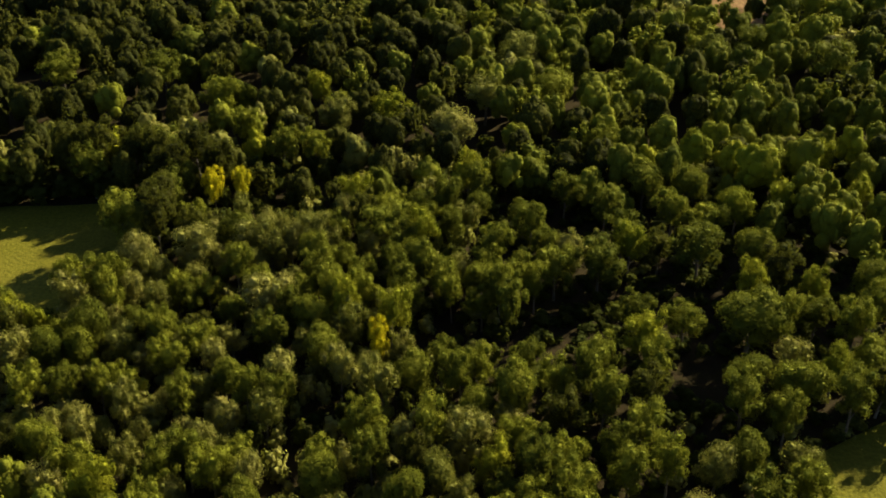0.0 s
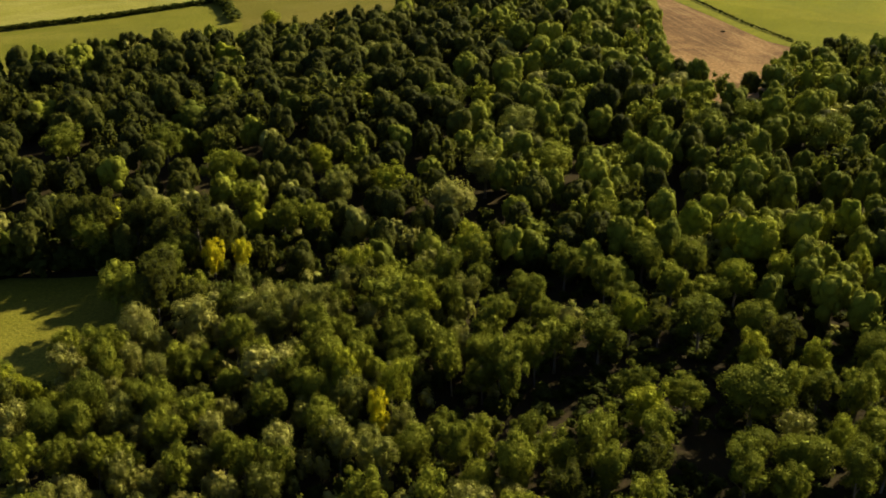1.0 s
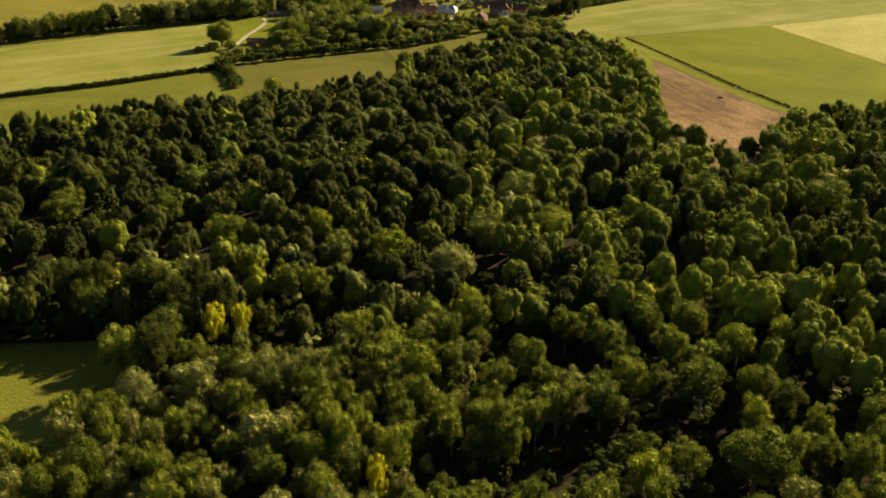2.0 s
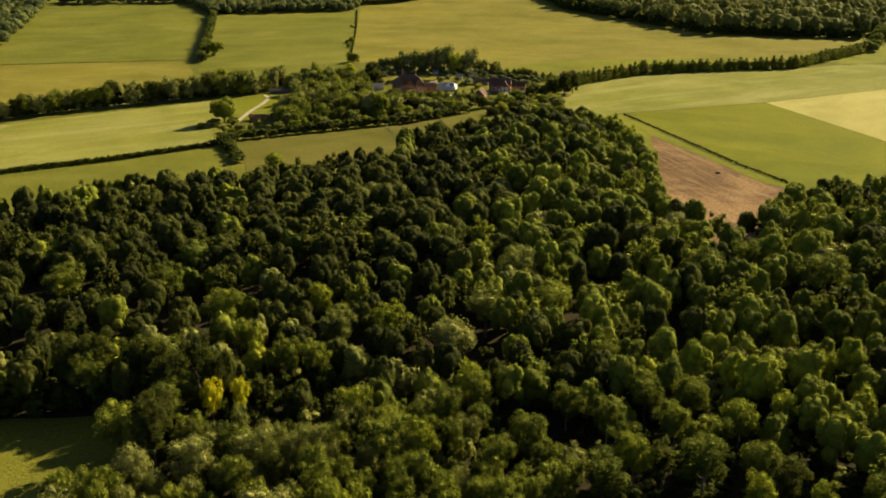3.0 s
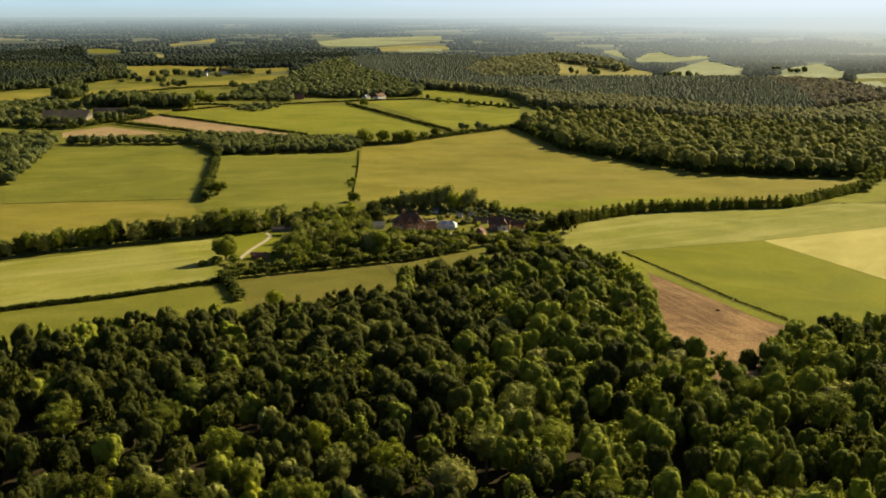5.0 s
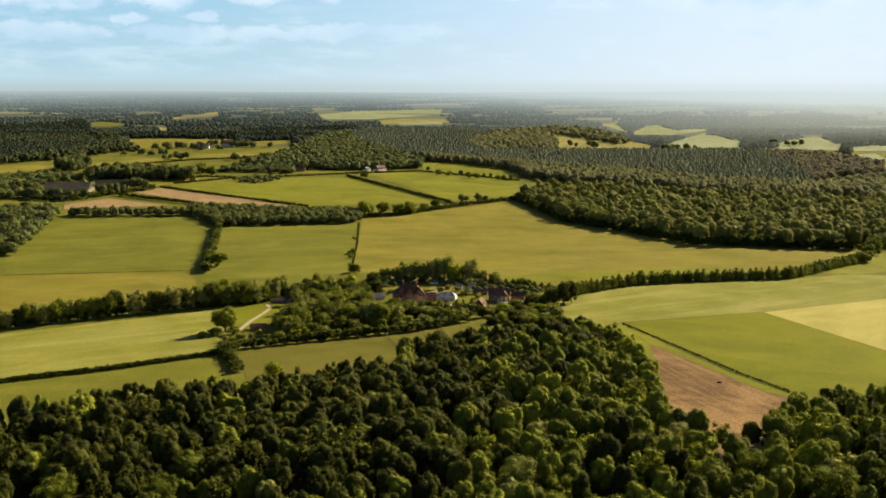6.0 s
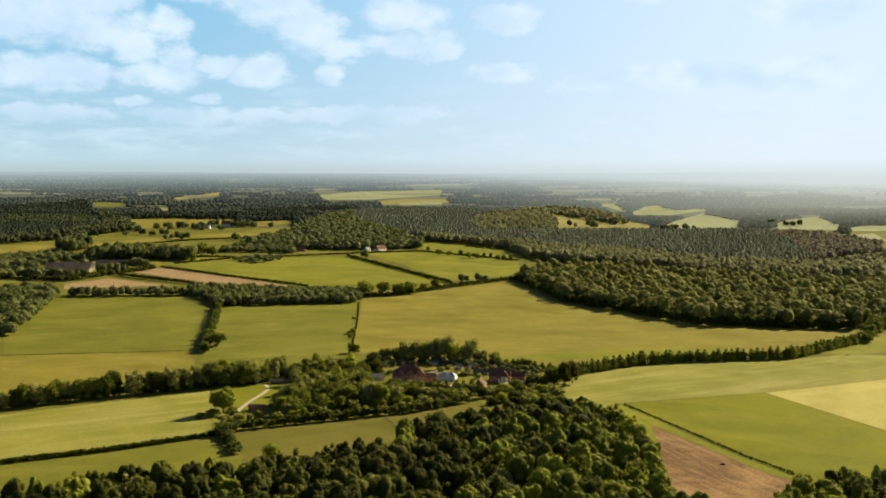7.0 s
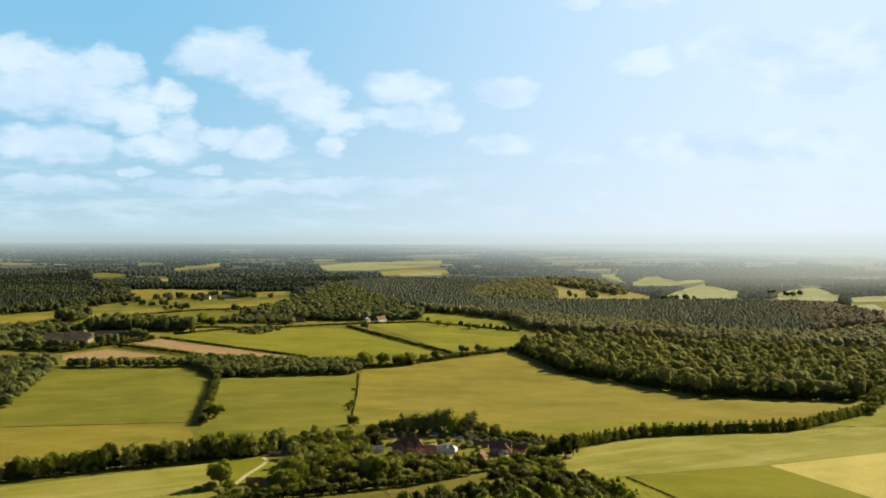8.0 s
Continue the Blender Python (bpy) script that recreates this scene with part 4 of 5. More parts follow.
def farther_trees():
    """Hedgerow trees and scattered oaks on the far farmland."""
    rng = random.Random(51)
    spots = []
    for x0, y0, n, spread in ((-470, 1990, 10, 45), (-430, 2090, 16, 40), (-330, 1790, 10, 30), (-600, 1930, 10, 40), (-500, 2040, 10, 30), (-360, 2060, 9, 30), (280, 2080, 7, 40), (420, 1980, 10, 40),
                              (660, 2080, 8, 25), (-560, 1290, 14, 30), (-500, 1250, 10, 25), (-520, 1870, 8, 30), (-440, 1800, 8, 20), (-490, 1265, 16, 30), (-435, 1250, 9, 20), (-535, 1330, 16, 28), (-395, 1300, 7, 16), (-470, 1350, 6, 14), (-385, 1372, 8, 14)):
        for _ in range(n):
            a, d = rng.uniform(0, 6.28), spread * math.sqrt(rng.random())
            spots.append((x0 + math.cos(a) * d * 1.5, y0 + math.sin(a) * d * 0.6, rng.uniform(4, 8), rng.uniform(8, 14)))
    for x, y in ((-22, 1592), (-8, 1582), (9, 1564), (26, 1546), (37, 1535), (58, 1512), (67, 1503), (84, 1484), (93, 1474)):
        spots.append((x, y, rng.uniform(2.8, 4.6), rng.uniform(5, 9)))
    for x, y, r, h in ((21, 1232, 5.0, 9.5), (27, 1234, 4.0, 7.0), (41, 1231, 5.5, 11.0), (49, 1234, 4.2, 7.5)):
        spots.append((x, y, r, h))
    many("farmland_trees", spots, TREE_MID, LEAF_FAR, "scattered hedgerow trees on the far farmland", "trees", 52)


farther_trees()


def build_distance():
    """The downs beyond, faint under a glow put in as haze: sheet of land and humps of wood on it."""
    verts, faces, cols = [], [], 80
    radii = [2085 + 60 * i for i in range(53)]
    for r in radii:
        for k in range(cols + 1):
            a = radians(-42 + 84 * k / cols)
            x, y = r * math.sin(a), r * math.cos(a)
            verts.append((x, y, land(x, y) + 0.35))
    for i in range(len(radii) - 1):
        for k in range(cols):
            p = i * (cols + 1) + k
            faces.append((p, p + 1, p + cols + 2, p + cols + 1))
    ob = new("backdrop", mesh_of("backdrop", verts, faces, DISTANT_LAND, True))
    tagged(ob, "hazy far farmland fading into the horizon", "distance", kind="structure")
    rng = random.Random(61)
    lumps = []
    for k in (2, 1):
        bv, bf = BALL[k]
        lumps.append([(bv * (1 + np.random.default_rng(i).uniform(-0.34, 0.34, (len(bv), 1))) + np.array((0, 0, 0.6)), bf, 0) for i in range(6)])
    patch_rng = random.Random(63)
    patches = []
    for _ in range(40):
        r, a = patch_rng.uniform(2950, 4500), radians(patch_rng.uniform(-23.5, 23.5))
        x, y = r * math.sin(a), r * math.cos(a)
        w, d = patch_rng.uniform(40, 170), patch_rng.uniform(25, 75)
        patches.append([(x + math.cos(k) * w * patch_rng.uniform(0.75, 1.1), y + math.sin(k) * d * patch_rng.uniform(0.75, 1.1)) for k in (0.3, 1.1, 2.0, 2.9, 3.7, 4.5, 5.5)])
        drape("far_field", patches[-1], DISTANT_FIELD, "pale far field faint in the haze", 1.2)
    shut = patches + [f[3] for f in FIELDS if f[0] in ("far_field", "hay_field")]
    for near, far, gap, rad, mat, name, low, tall in ((1950, 2600, 9.5, 5.6, DISTANT_WOOD, "far_woods", -0.10, 9), (2600, 3400, 12.0, 6.5, DISTANT_WOOD, "distant_woods", -0.10, 7),
                                                      (3400, 4860, 17.0, 8.0, DISTANT_WOOD, "horizon_woods", -0.12, 4)):
        spots, y = [], near * 0.86
        while y < far:
            x = -0.46 * y - 40
            while x < 0.46 * y + 40:
                px, py = x + rng.uniform(-0.4, 0.4) * gap, y + rng.uniform(-0.4, 0.4) * gap
                r = math.hypot(px, py)
                wooded = 0.7 * noise.noise(Vector((px * 0.0026, py * 0.0052, 5.5))) + noise.noise(Vector((px * 0.009, py * 0.016, 1.5)))
                if near < r < far and wooded > low - 0.22 * min(1.0, max(0.0, -px / 900)) and not any(inside(px * k, py * k, f) for f in shut for k in (1.0, 1.03, 1.06)) and not any(inside(px, py, f) for f in WOODED):
                    if not (abs(px + 430) < 220 and py < 2080) and not (180 < px < 600 and py < 1990):
                        spots.append((px, py, rad * rng.uniform(0.7, 1.3), tall * rng.uniform(0.6, 1.3)))
                x += gap
            y += gap * 0.9
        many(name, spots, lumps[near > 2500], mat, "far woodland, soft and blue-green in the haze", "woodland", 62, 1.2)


build_distance()


# ---- trees set out one by one round the house and fields ----
def build_garden_trees():
    rng = random.Random(71)

    def shapes(name):
        return {"oak": [make_tree(name, "oak", "full", 400 + i, 1100, 0.30, "dark green broadleaf tree with a full crown", 0.5, 2) for i in range(3)],
                "beech": [make_tree(name, "beech", "full", 405, 1100, 0.30, "deep green broadleaf tree with a full crown", 0.5, 2)],
                "ash": [make_tree(name, "ash", "full", 410, 1100, 0.30, "pale green broadleaf tree with a full crown", 0.5, 2)],
                "lime": [make_tree(name, "lime", "full", 420, 1100, 0.30, "fresh green rounded tree", 0.5, 2)],
                "cone": [make_tree(name, "oak", "cone", 430 + i, 800, 0.32, "small dark green tree with a pointed crown", 0.2, 0) for i in range(2)]}

    def kinds():
        return rng.choice(("oak", "oak", "ash", "ash", "ash", "oak", "lime", "beech"))

    belt = Stand(shapes("field_tree"), "trees of the field belt", 72)
    for x, y in along([(-330, 520), (-242, 582), (-218, 601), (-180, 625), (-147, 642), (-112, 660)], 5.8, 73, 0.42):
        tall = 0.5 + 0.5 * noise.noise(Vector((x * 0.06, y * 0.06, 2)))
        near_house = min(1.0, max(0.0, (x + 260) / 80))
        belt.plant(rng.choice(("beech", "beech", "oak", "oak", "ash")), x, y, rng.uniform(3.7, 5.4) + 1.5 * near_house, 6.5 + 9 * tall + 3.2 * near_house + rng.uniform(-1.8, 1.8))
    broad = make_tree("field_tree", "oak", "dome", 77, 3200, 0.17, "broad dense dark green oak standing alone beside the lawn", 1.0, 3)
    broad.matrix_basis = pose(-119, 574, land(-119, 574), 0, 0, 40) @ Matrix.Diagonal((1.75, 1.75, 1.04, 1))
    for x, y, r, h in ((-123, 566, 4.4, 4.6), (-113, 567, 4.2, 5.0), (-129, 562, 3.2, 3.2)):
        belt.plant("oak", x, y, r, h)
    row = Stand(shapes("row_tree"), "trees of the field row", 74)
    for x, y in along([(80, 678), (94, 691), (133, 722), (171, 733), (244, 746), (322, 818)], 4.9, 75, 0.2):
        row.plant("cone", x, y, rng.uniform(4.3, 5.4), rng.uniform(7.5, 9.8))
    grove = Stand(shapes("garden_tree"), "trees of the garden", 76)
    clear = ((-23, 656, 13, 15), (2, 665, 9, 10), (-109, 610, 14, 38), (40, 664, 11, 10), (-20, 700, 20, 10), (-10, 645, 16, 7), (14, 660, 8, 7), (24, 636, 5, 7), (28, 688, 8, 9), (13, 704, 9, 6),
             (52, 660, 6, 8), (-100, 650, 9, 9), (-39, 668, 8, 30), (-46, 698, 12, 12))
    for poly, gap, r, h in (([(-112, 535), (-104, 541), (-50, 566), (-45, 600), (-97, 590), (-95, 578), (-107, 565), (-118, 558)], 7.5, (3.2, 5.2), (6, 11)),
                            ([(-50, 566), (-14, 581), (15, 606), (28, 612), (24, 630), (-8, 630), (-32, 632), (-46, 600)], 7.5, (2.6, 4.2), (3.5, 7.5)),
                            ([(-151, 642), (-106, 656), (-101, 671), (-35, 691), (-40, 716), (-60, 712), (-109, 682), (-154, 672)], 9.0, (4.0, 6.4), (8, 14)),
                            ([(-95, 592), (-46, 604), (-37, 636), (-38, 684), (-96, 664), (-90, 630)], 9.0, (3.6, 5.8), (6, 12)),
                            ([(22, 592), (66, 592), (78, 636), (58, 640), (32, 616)], 8.0, (3.0, 4.4), (4, 6.5))):
        for x, y in scatter(poly, gap, 77):
            if any(abs(x - a) < rx and abs(y - b) < ry for a, b, rx, ry in clear):
                continue
            deep = min(1.0, max(0.0, ((y - 538) - (x + 104) * 0.515) / 34))   # how far behind the garden hedge
            if y < 640 and x < 20:
                size = rng.uniform(0.85, 1.2)
                if x < -88:
                    deep = 0.0
                    size *= 0.75
                grove.plant(rng.choice(("oak", "oak", "ash", "ash", "beech") if deep > 0.5 else ("oak", "ash", "ash", "oak", "lime")), x, y, (2.6 + 2.4 * deep) * size, (4.2 + 7.0 * deep * (1.0 if x < -45 else 0.45)) * size)
            else:
                grove.plant(kinds(), x, y, rng.uniform(*r), rng.uniform(*h))
    for k in range(8):
        grove.plant("cone", -16.5 + 4.75 * k, 622 + 0.7 * k + rng.uniform(-0.8, 0.8), rng.uniform(3.6, 4.4), rng.uniform(8.0, 9.6))
    # behind the house, from the shrubs on the lawn to the tall limes
    for kind, x, y, r, h in (("ash", -25, 740, 6.2, 14.0), ("ash", -16, 734, 6.2, 15.0), ("ash", -8, 736, 6.4, 16.0), ("ash", 1, 734, 7.0, 19.0), ("lime", 8, 729, 5.4, 14.0), ("ash", 12, 741, 4.8, 11.0), ("ash", 18.5, 734, 6.6, 16.5), ("ash", 27, 729, 4.6, 9.5), ("oak", 35, 724, 4.4, 8.5),
                             ("ash", -48, 739, 4.0, 6.0), ("ash", -42, 743, 4.2, 8.0), ("ash", -36.5, 745, 4.2, 8.5), ("lime", -31, 745, 3.4, 9.0), ("beech", -58, 672, 5.6, 10.5), ("beech", -52, 677, 5.4, 10.0), ("beech", -43.5, 679, 5.2, 10.5),
                             ("oak", -60, 684, 4.6, 9.0)):
        grove.plant(kind, x, y, r, h)
    # the low row to the east and the tall clump at its end
    for k in range(11):
        grove.plant(rng.choice(("oak", "beech", "cone")), 24 + 4.6 * k, 724 - 2.4 * k, rng.uniform(3.0, 4.0), rng.uniform(5.0, 7.2))
    for kind, x, y, r, h in (("beech", 66.5, 647, 5.2, 12), ("beech", 74.5, 651, 5.2, 15), ("beech", 80, 656, 5.0, 14.5), ("oak", 44, 634, 5.4, 7.5), ("beech", 54, 639, 6.0, 9), ("oak", 61, 645, 4.2, 8),
                             ("lime", 35, 634, 4.4, 5), ("ash", 28, 626, 4.4, 5), ("oak", 56, 662, 4.0, 5.5), ("ash", 60, 656, 4.0, 6), ("beech", 68, 664, 4.4, 9), ("oak", 72, 676, 4.4, 8), ("lime", 22, 672, 2.6, 3.6),
                             ("ash", -42, 592, 5.2, 15), ("oak", -34, 592, 5.2, 14), ("ash", -27.5, 598, 4.6, 11.5), ("oak", -52, 590, 5.4, 13), ("beech", -64, 588, 5.6, 13), ("oak", -78, 586, 5.2, 10), ("oak", -92, 596, 4.4, 6)):
        grove.plant(kind, x, y, r, h)
    shrubs = []
    for x, y in scatter([(-58, 690), (-38, 682), (0, 676), (30, 676), (62, 684), (66, 700), (20, 726), (-10, 742), (-50, 744)], 6.0, 80):
        if any(abs(x - a) < rx and abs(y - c) < ry for a, c, rx, ry in ((-26, 702, 22, 9), (-5, 722, 5, 5), (11, 704, 6, 5), (20, 707, 5, 5), (25, 686, 8, 6), (-8, 684, 12, 4), (4, 690, 8, 5))):
            continue
        low = min(1.0, max(0.0, (y + 0.5 * x - 715) / 25))
        shrubs.append((x, y, rng.uniform(1.5, 2.6) + 1.2 * low, rng.uniform(1.8, 3.4) + 2.0 * low))
    for x, y in scatter([(-30, 622), (12, 632), (22, 625), (8, 606), (-20, 590)], 6.2, 79):
        shrubs.append((x, y, rng.uniform(1.8, 3.0), rng.uniform(2.4, 4.2)))
    many("garden_shrubs", shrubs, TREE_MID, LEAF_FAR, "mixed green shrubs planted about the garden", "shrubs", 81)
    belt.clear()
    row.clear()
    grove.clear()
    lone = Stand(shapes("hedgerow_tree"), "hedgerow trees", 78)
    for x, y, r, h in ((-64, 768, 4, 7), (-72, 860, 2.6, 5), (-80, 1100, 9, 18), (-62, 1112, 8, 15), (-46, 1118, 8, 13), (-34, 1124, 8, 14), (-8, 1165, 7, 11), (-20, 1145, 6, 9), (-336, 1436, 4, 16), (-345, 1530, 10, 20), (-330, 1524, 8, 15),
                       (-110, 1500, 6, 12), (92, 1250, 8, 11), (-6, 1548, 5, 8), (8, 1535, 5, 7), (35, 1505, 6, 8), (46, 1498, 6, 8), (76, 1476, 5, 8), (-170, 800, 7, 11), (-184, 835, 5, 8),
                       (335, 838, 6, 12), (346, 855, 7, 13), (330, 824, 5, 9), (354, 872, 7, 14), (325, 816, 4.5, 8)):
        lone.plant("oak", x, y, r, h)
    lone.clear()


build_garden_trees()


# ---- buildings ----
def box(bm, x0, x1, y0, y1, z0, z1):
    m = Matrix.Translation(((x0 + x1) / 2, (y0 + y1) / 2, (z0 + z1) / 2)) @ Matrix.Diagonal((x1 - x0, y1 - y0, z1 - z0, 1))
    bmesh.ops.create_cube(bm, size=1.0, matrix=m)


def boxed(name, mat, parent, x0, x1, y0, y1, z0, z1, label=""):
    bm = bmesh.new()
    box(bm, x0, x1, y0, y1, z0, z1)
    return part(name, bm, mat, parent, label)


def roof_mesh(w, d, eave, ridge, hip, over=0.5, thick=0.25):
    """A pitched roof along x, with hipped or gabled ends."""
    bm = bmesh.new()
    a, b = w / 2 + over, d / 2 + over
    drop = (ridge - eave) * over / (d / 2)
    e = eave - drop
    r = w / 2 - hip if hip else a
    low = [bm.verts.new(p) for p in ((-a, -b, e), (a, -b, e), (a, b, e), (-a, b, e))]
    top = [bm.verts.new(p) for p in ((-r, 0, ridge), (r, 0, ridge))]
    bm.faces.new((low[0], low[1], top[1], top[0]))
    bm.faces.new((low[2], low[3], top[0], top[1]))
    bm.faces.new((low[1], low[2], top[1]))
    bm.faces.new((low[3], low[0], top[0]))
    bmesh.ops.solidify(bm, geom=bm.faces[:], thickness=thick)
    bmesh.ops.recalc_face_normals(bm, faces=bm.faces[:])
    return bm


def wall_mesh(w, d, eave, ridge, gabled):
    bm = bmesh.new()
    x, y = w / 2, d / 2
    low = [bm.verts.new(p) for p in ((-x, -y, -0.5), (x, -y, -0.5), (x, y, -0.5), (-x, y, -0.5))]
    top = [bm.verts.new(p) for p in ((-x, -y, eave), (x, -y, eave), (x, y, eave), (-x, y, eave))]
    for i in range(4):
        j = (i + 1) % 4
        if gabled and i in (1, 3):
            bm.faces.new((low[i], low[j], top[j], bm.verts.new(((x if i == 1 else -x), 0, ridge - 0.3)), top[i]))
        else:
            bm.faces.new((low[i], low[j], top[j], top[i]))
    bm.faces.new(low[::-1])
    return bm


def window(parent, x, y, z, w, h, name="window"):
    """A window on a wall that faces -y."""
    bm = bmesh.new()
    for x0, x1, z0, z1 in ((-w / 2, w / 2, 0, 0.12), (-w / 2, w / 2, h - 0.12, h), (-w / 2, -w / 2 + 0.12, 0.12, h - 0.12), (w / 2 - 0.12, w / 2, 0.12, h - 0.12), (-0.05, 0.05, 0.12, h - 0.12)):
        box(bm, x + x0, x + x1, y - 0.12, y - 0.02, z + z0, z + z1)
    frame_ob = part(name, bm, PAINT, parent, "white-painted window")
    boxed("pane", GLASS, frame_ob, x - w / 2 + 0.1, x + w / 2 - 0.1, y - 0.06, y - 0.01, z + 0.1, z + h - 0.1)
    boxed("sill", STONE, frame_ob, x - w / 2 - 0.1, x + w / 2 + 0.1, y - 0.25, y - 0.005, z - 0.15, z)


def building(name, label, x, y, turn, w, d, eave, ridge, hip, wall_mat, roof_mat, windows=(), chimneys=(), category="house", door=None):
    root = new(name)
    part("wall", wall_mesh(w, d, eave, ridge, not hip), wall_mat, root)
    part("roof", roof_mesh(w, d, eave, ridge, hip), roof_mat, root)
    for cx, cy, top in chimneys:
        chimney = boxed("chimney", BRICK, root, cx - 0.6, cx + 0.6, cy - 0.5, cy + 0.5, eave, top)
        for k in (-0.3, 0.3):
            bm = bmesh.new()
            tube(bm, (cx + k, cy, top - 0.05), (cx + k, cy, top + 0.7), 0.17, 0.13, 8)
            part("chimney_pot", bm, ROOF_TILE, chimney, "clay chimney pot")
    for wx, wz, ww, wh in windows:
        window(root, wx, -d / 2, wz, ww, wh)
    if door is not None:
        boxed("door", PAINT, root, door - 0.6, door + 0.6, -d / 2 - 0.1, -d / 2 - 0.004, 0, 2.2, "white-painted front door")
    root.matrix_basis = pose(x, y, land(x, y), 0, 0, turn)
    return tagged(root, label, category)


manor = building("manor_house", "large red-brick country house with a hipped tile roof", -21.5, 659, 8, 19.0, 11.0, 6.4, 11.2, 5.5, BRICK, ROOF_TILE,
                 [(x, z, 1.3, 1.9) for z in (0.9, 3.9) for x in (-8.6, 3.2, 9.0)], [(-3.2, 1.0, 13.4), (5.0, 1.5, 12.8)], door=0.0)
for gx in (-5.4, 0.2, 6.2):
    wing = new("gable_wing")
    wing.parent = manor
    part("wall", wall_mesh(3.4, 4.6, 6.4, 10.2, True), BRICK, wing)
    part("roof", roof_mesh(3.4, 4.6, 6.4, 10.2, 0), ROOF_TILE, wing)
    wing.matrix_basis = pose(gx, -4.6, 0, 0, 0, 90)
for gx in (-5.4, 6.2):
    for z in (0.9, 3.9, 6.6):
        window(manor, gx, -6.33, z, 1.6, 1.9 if z < 5 else 1.1)
boxed("porch", PAINT, manor, -1.6, 1.6, -8.4, -6.4, 2.5, 2.9, "white porch canopy")
for px in (-1.4, 1.4):
    bm = bmesh.new()
    tube(bm, (px, -8.2, 0), (px, -8.2, 2.5), 0.16, 0.13, 8)
    part("porch_column", bm, PAINT, manor)

building("service_wing", "low brick wing with a tiled roof beside the house", -9.0, 664, 8, 8.0, 6.0, 3.0, 5.2, 0, BRICK, ROOF_TILE, [(-2, 1.0, 1.1, 1.2), (1.5, 1.0, 1.1, 1.2)])
coach_house = building("coach_house", "brick cottage with a white gable and a red tile roof", 35.5, 664, -6, 13.0, 8.0, 4.4, 8.0, 0, BRICK, ROOF_TILE,
         [(-4.5, 0.9, 1.3, 1.3), (-2.0, 0.9, 1.3, 1.3), (-3, 3.0, 1.1, 1.1)], [(-4, 0.4, 9.4)], door=-0.2)
white_gable = new("gable_wing")
white_gable.parent = coach_house
part("wall", wall_mesh(4.2, 4.4, 4.4, 7.2, True), RENDER, white_gable, "white-rendered gable wall")
part("roof", roof_mesh(4.2, 4.4, 4.4, 7.2, 0), ROOF_TILE, white_gable)
white_gable.matrix_basis = pose(3.2, -3.6, 0, 0, 0, 90)
window(coach_house, 3.2, -5.8, 0.9, 1.4, 1.3)
window(coach_house, 3.2, -5.8, 3.0, 1.1, 1.1)
building("garage", "small brick garage with a red tile roof", 47.5, 668, -6, 8.0, 6.0, 2.8, 5.0, 0, BRICK, ROOF_TILE, [(-2, 0.8, 1.2, 1.2)])
building("barn", "weathered brick barn with a steep red tile roof", 22.5, 641, 75, 8.0, 6.0, 3.0, 6.2, 0, BRICK, ROOF_TILE, category="barn")
building("garden_shed", "pale grey garden building with a light roof", -5, 722, 10, 2.8, 2.4, 2.1, 2.9, 0, RENDER, LIGHT_ROOF, category="shed")
building("garden_shed", "pale grey outbuilding with a light roof", 11, 705, -5, 4.2, 3.2, 2.2, 3.0, 0, RENDER, LIGHT_ROOF, category="shed")
building("garden_shed", "small white outbuilding with a light roof", 19, 708, -5, 3.6, 3.0, 2.2, 3.0, 0, RENDER, LIGHT_ROOF, category="shed")
building("workshop", "long low workshop with a grey sheet roof", 25, 686, -15, 9.0, 5.5, 2.4, 3.8, 0, TIMBER, SLATE, category="outbuilding")
building("field_shed", "low brick shed with a red tile roof beside the drive", -102, 580, 3, 8.0, 4.5, 2.2, 3.6, 0, BRICK, ROOF_TILE, category="shed")
building("stable", "low grey stable behind the drive", -101, 657, 5, 11.0, 4.5, 2.0, 2.9, 0, TIMBER, SLATE, category="stable")
building("glasshouse_shed", "pale-roofed shed among the garden trees", -41, 668, 20, 7.0, 5.0, 2.6, 4.2, 0, RENDER, LIGHT_ROOF, category="shed")
building("cattle_barn", "broad farm barn with a dark weathered sheet roof", -462, 1322, 8, 54.0, 40.0, 4.5, 12.0, 0, TIMBER, SLATE, category="barn")
building("cattle_barn", "long farm barn with a dark sheet roof", -424, 1374, 8, 40.0, 16.0, 5.0, 9.5, 0, TIMBER, SLATE, category="barn")
building("farm_cottage", "pale brick farm cottage among trees", -440, 1232, 8, 16.0, 7.0, 4.4, 7.4, 0, RENDER, ROOF_TILE, [(-4, 1, 1.2, 1.2), (4, 1, 1.2, 1.2)])
building("white_farmhouse", "white farmhouse with a pale roof on the far rise", -452, 2022, 5, 26.0, 12.0, 6.0, 10.0, 0, RENDER, LIGHT_ROOF, [(-6, 1, 1.4, 1.6), (0, 1, 1.4, 1.6), (6, 1, 1.4, 1.6)])
building("farmhouse", "red-roofed farmhouse on the far rise", -412, 2070, 0, 22.0, 12.0, 6.0, 12.0, 0, RENDER, ROOF_TILE, [(-5, 1, 1.4, 1.6), (5, 1, 1.4, 1.6)], [(0, 0, 14)])
building("village_house", "pink-roofed house at the wood's edge", -94, 1602, 58, 20.0, 9.0, 4.6, 9.0, 0, RENDER, ROOF_TILE, [(-5, 1, 1.4, 1.4), (5, 1, 1.4, 1.4)], [(3, 0, 11)])
building("village_house", "small cream cottage at the wood's edge", -114, 1604, 60, 10.0, 7.0, 3.6, 6.5, 0, RENDER, LIGHT_ROOF, [(-2, 1, 1.2, 1.2), (2, 1, 1.2, 1.2)])
